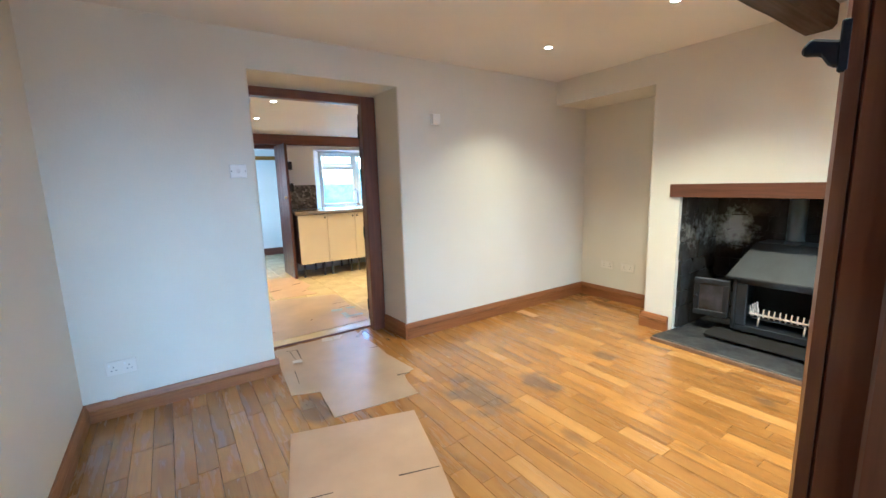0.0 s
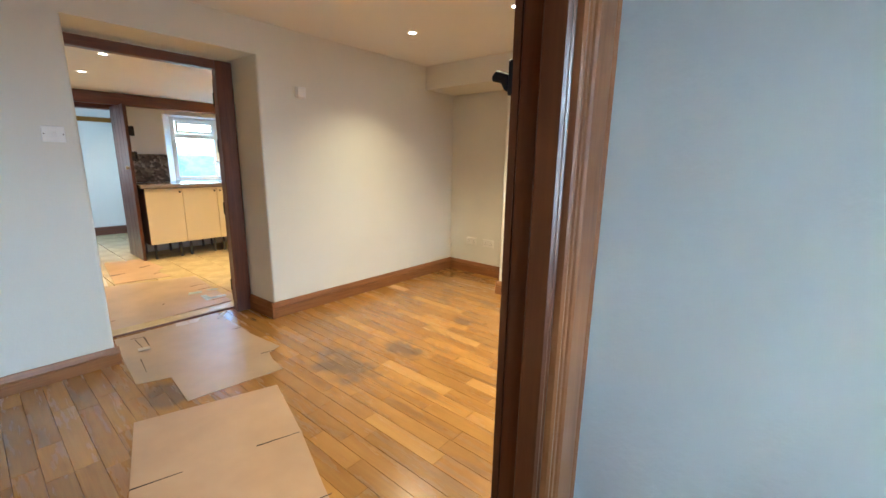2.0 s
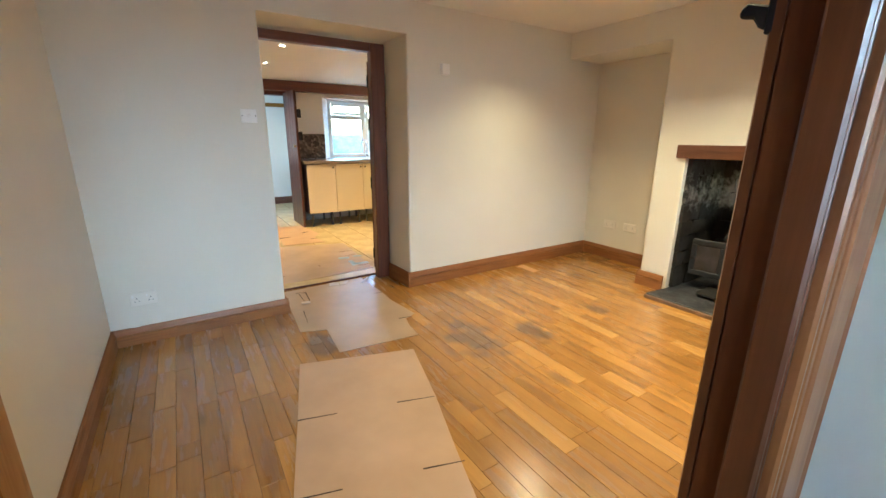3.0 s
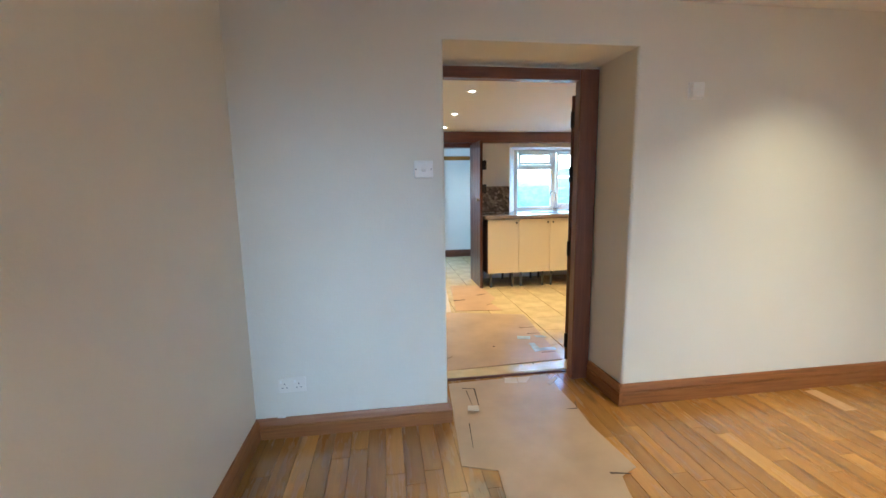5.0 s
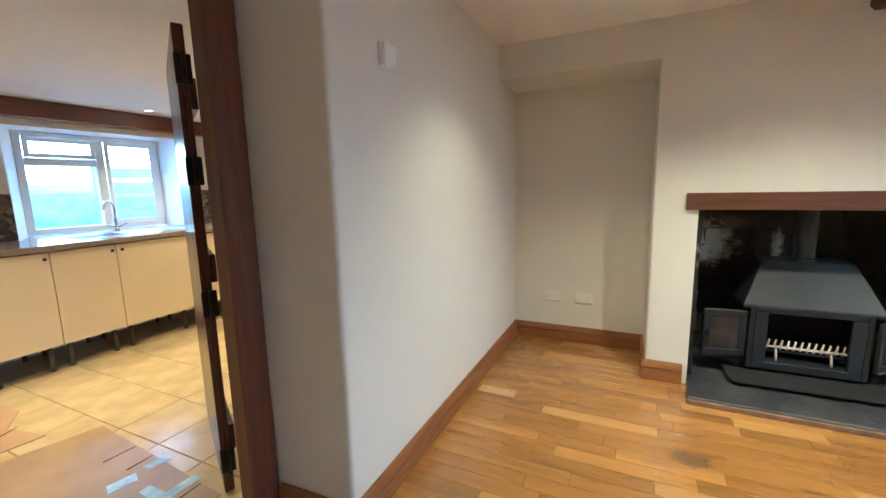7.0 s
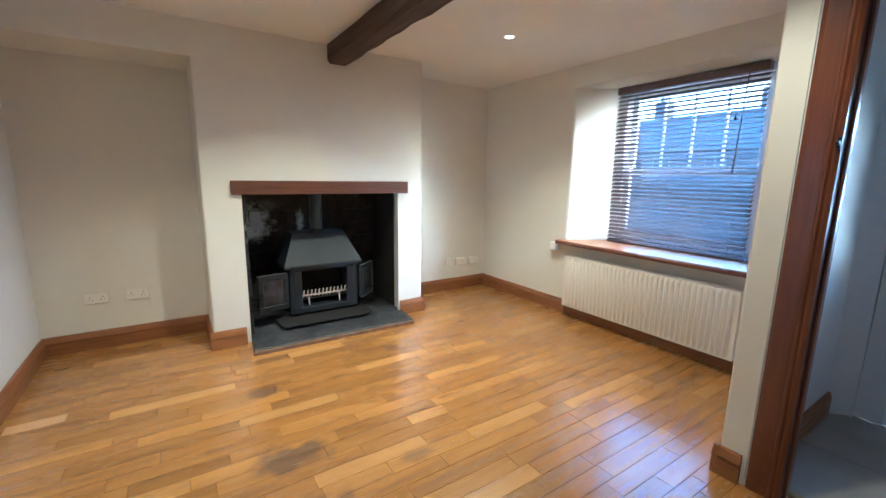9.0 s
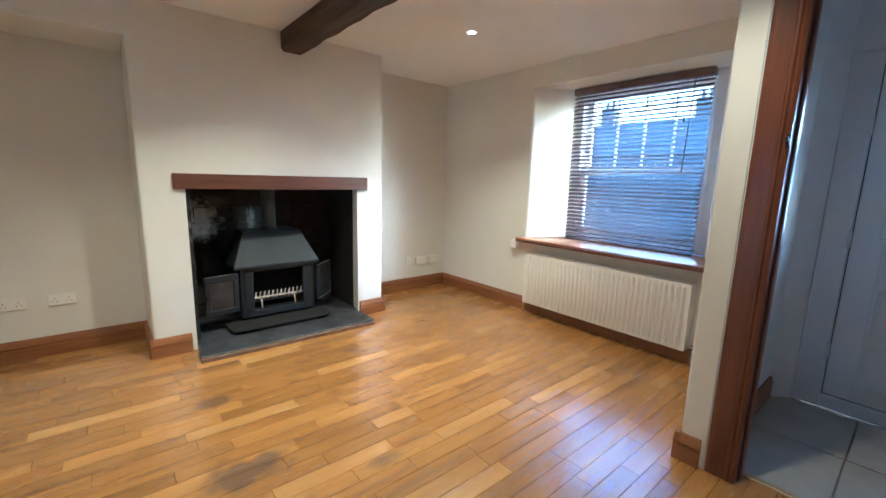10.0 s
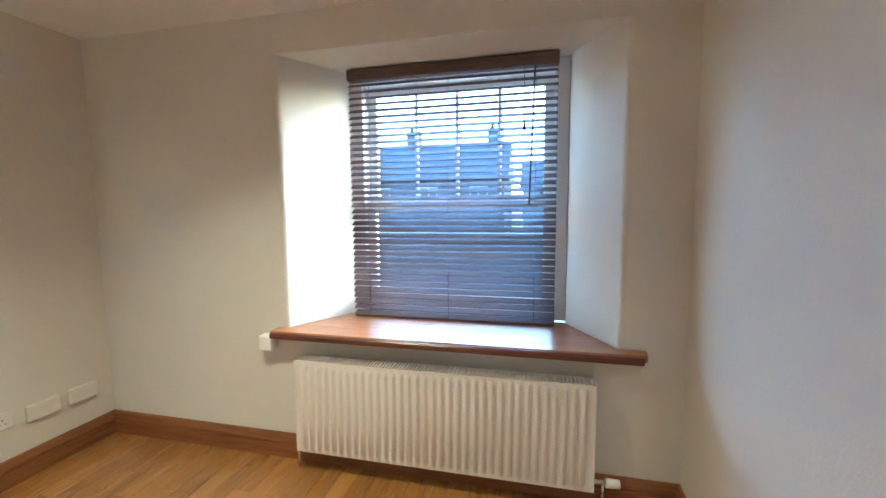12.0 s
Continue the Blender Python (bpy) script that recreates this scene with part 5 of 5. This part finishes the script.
sheet("cardboard_sheet", [(0.86, 4.86), (1.36, 4.80), (1.30, 5.10), (1.42, 5.30), (1.36, 5.95), (0.98, 6.02)], 0.0, 0.006, CARD, "brown cardboard sheet by the kitchen cabinets",
      (((0.90, 5.26), (1.04, 5.28), 0.018), ((1.22, 5.45), (1.34, 5.50), 0.012), ((1.24, 5.02), (1.33, 5.06), 0.006)))
# plastic scraps, coloured so the kitchen window seems to glint off them
for k, pts in enumerate((((1.27, 4.005), (1.383, 3.979), (1.357, 3.914), (1.246, 3.939)), ((1.42, 3.99), (1.50, 3.975), (1.52, 3.93), (1.43, 3.945)),
                         ((1.311, 3.823), (1.358, 3.824), (1.362, 3.708), (1.49, 3.706), (1.485, 3.648), (1.365, 3.656), (1.30, 3.64)))):
    tagged(part("plastic_scrap", prism(pts, 0.0065, 0.0078 + 0.0002 * k, 2), GLINT_FILM), "shiny plastic scrap tinted with the kitchen window glint", "plastic scrap")
tagged(part("paper_sheet", prism([(0.15, 4.83), (0.80, 4.84), (0.92, 6.1), (0.35, 6.1)], 0.0005, 0.0035, 2), PAPER), "pale protective paper on the kitchen tiles", "paper sheet")


# ---- floor pieces ----
def chamfered(w, d, h, c):
    x, y = w / 2, d / 2
    v = [(-x, -y, -h), (x, -y, -h), (x, y, -h), (-x, y, -h), (-x, -y, -c), (x, -y, -c), (x, y, -c), (-x, y, -c), (-x + c, -y + c, 0), (x - c, -y + c, 0), (x - c, y - c, 0), (-x + c, y - c, 0)]
    f = [(0, 3, 2, 1)] + [(a + k, a + (k + 1) % 4, a + 4 + (k + 1) % 4, a + 4 + k) for a in (0, 4) for k in range(4)] + [(8, 9, 10, 11)]
    me = bpy.data.meshes.new("piece")
    me.from_pydata(v, [], f)
    return me


cache = {}


def piece(name, x0, x1, y0, y1, h, c, mat, parent):
    key = (name, mat.name, round(x1 - x0, 3), round(y1 - y0, 3))
    if key not in cache:
        cache[key] = chamfered(x1 - x0, y1 - y0, h, c)
        cache[key].materials.append(mat)
    o = new(name, cache[key])
    o.parent = parent
    o.location = ((x0 + x1) / 2, (y0 + y1) / 2, 0.0)
    return o


rp = random.Random(11)
PW = 0.0905
# board joints along x: one run of boards beside the west wall, another across the room
SEAMS = [W_X + 0.004] + [PW * k for k in range(-6, 8)] + [0.702] + [0.77 + PW * k for k in range(34)] + [E_X]
# end joints that stand out: board centre, then the places along y
JOINTS = {-0.317: (1.446,), -0.226: (1.567,), -0.045: (1.283,), 0.136: (1.385,), 0.735: (0.39,), 0.815: (0.216,), 0.906: (-0.015,), 0.996: (0.379,), 1.177: (0.21, 0.641, 1.125), 1.268: (1.35,), 1.358: (0.68, 1.188),
          1.449: (0.357, 0.96), 1.539: (0.20, 0.737), 1.63: (0.45, 0.962, 1.507), 1.72: (0.73, 1.257), 1.811: (0.34, 0.711, 0.948), 1.901: (0.116, 0.74, 1.32, 1.96, 2.42), 1.992: (0.628, 1.18), 2.082: (0.42, 0.966, 1.56),
          2.263: (0.62, 1.19, 1.724), 2.535: (0.40, 0.952), 2.988: (0.90, 1.306)}
# pale boards: centre and a place along y
PALE = ((1.811, 0.83), (1.63, 1.2), (2.263, 1.45), (1.539, 0.5), (1.901, 2.2), (2.988, 1.1), (0.136, 2.0), (1.177, 0.9), (2.535, 0.6), (0.996, 0.0), (2.716, 2.0), (3.26, 0.4), (2.444, -0.4), (1.449, -0.3))
for x, x1 in zip(SEAMS, SEAMS[1:]):
    mid = (x + x1) / 2
    start = -0.155 if mid < 0.72 else S_Y
    end = 3.268 if 0.40 < x and x1 < 1.55 else N_Y + 0.01
    fixed = [start] + [q for c, js in JOINTS.items() if abs(c - mid) < 0.03 for q in js] + [end]
    ys = [start]
    for lo_, hi_ in zip(fixed, fixed[1:]):
        y = lo_
        while hi_ - y > 0.80:
            y += rp.choice((0.30, 0.38, 0.46, 0.54, 0.62, 0.70))
            ys.append(y)
        ys.append(hi_)
    for y, y1 in zip(ys, ys[1:]):
        light_board = any(abs(c - mid) < 0.03 and y < q < y1 for c, q in PALE)
        piece("plank", x + 0.0005, x1 - 0.0005, y + 0.0005, y1 - 0.0005, 0.018, 0.0009, OAK_PALE if light_board else OAK, floor_2 if (y + y1) / 2 < -0.16 else floor)
pale = piece("plank", 2.775, 2.865, 2.50, 2.74, 0.016, 0.0012, PALE_OAK, floor)
pale.location.z = 0.0014
TW = 0.36
for i in range(13):
    for j in range(9):
        x0, y0 = -0.59 + i * TW, 3.405 + j * TW
        if x0 > 4.0 or y0 > 6.4 and x0 > 1.5:
            continue
        piece("tile", x0 + 0.003, min(x0 + TW, 4.1) - 0.003, y0 + 0.003, y0 + TW - 0.003, 0.011, 0.002, TILE, kfloor)
for i in range(7):
    for j in range(9, 14):
        piece("tile", -0.59 + i * TW + 0.004, -0.59 + (i + 1) * TW - 0.004, 3.405 + j * TW + 0.004, 3.405 + (j + 1) * TW - 0.004, 0.011, 0.002, TILE, kfloor)
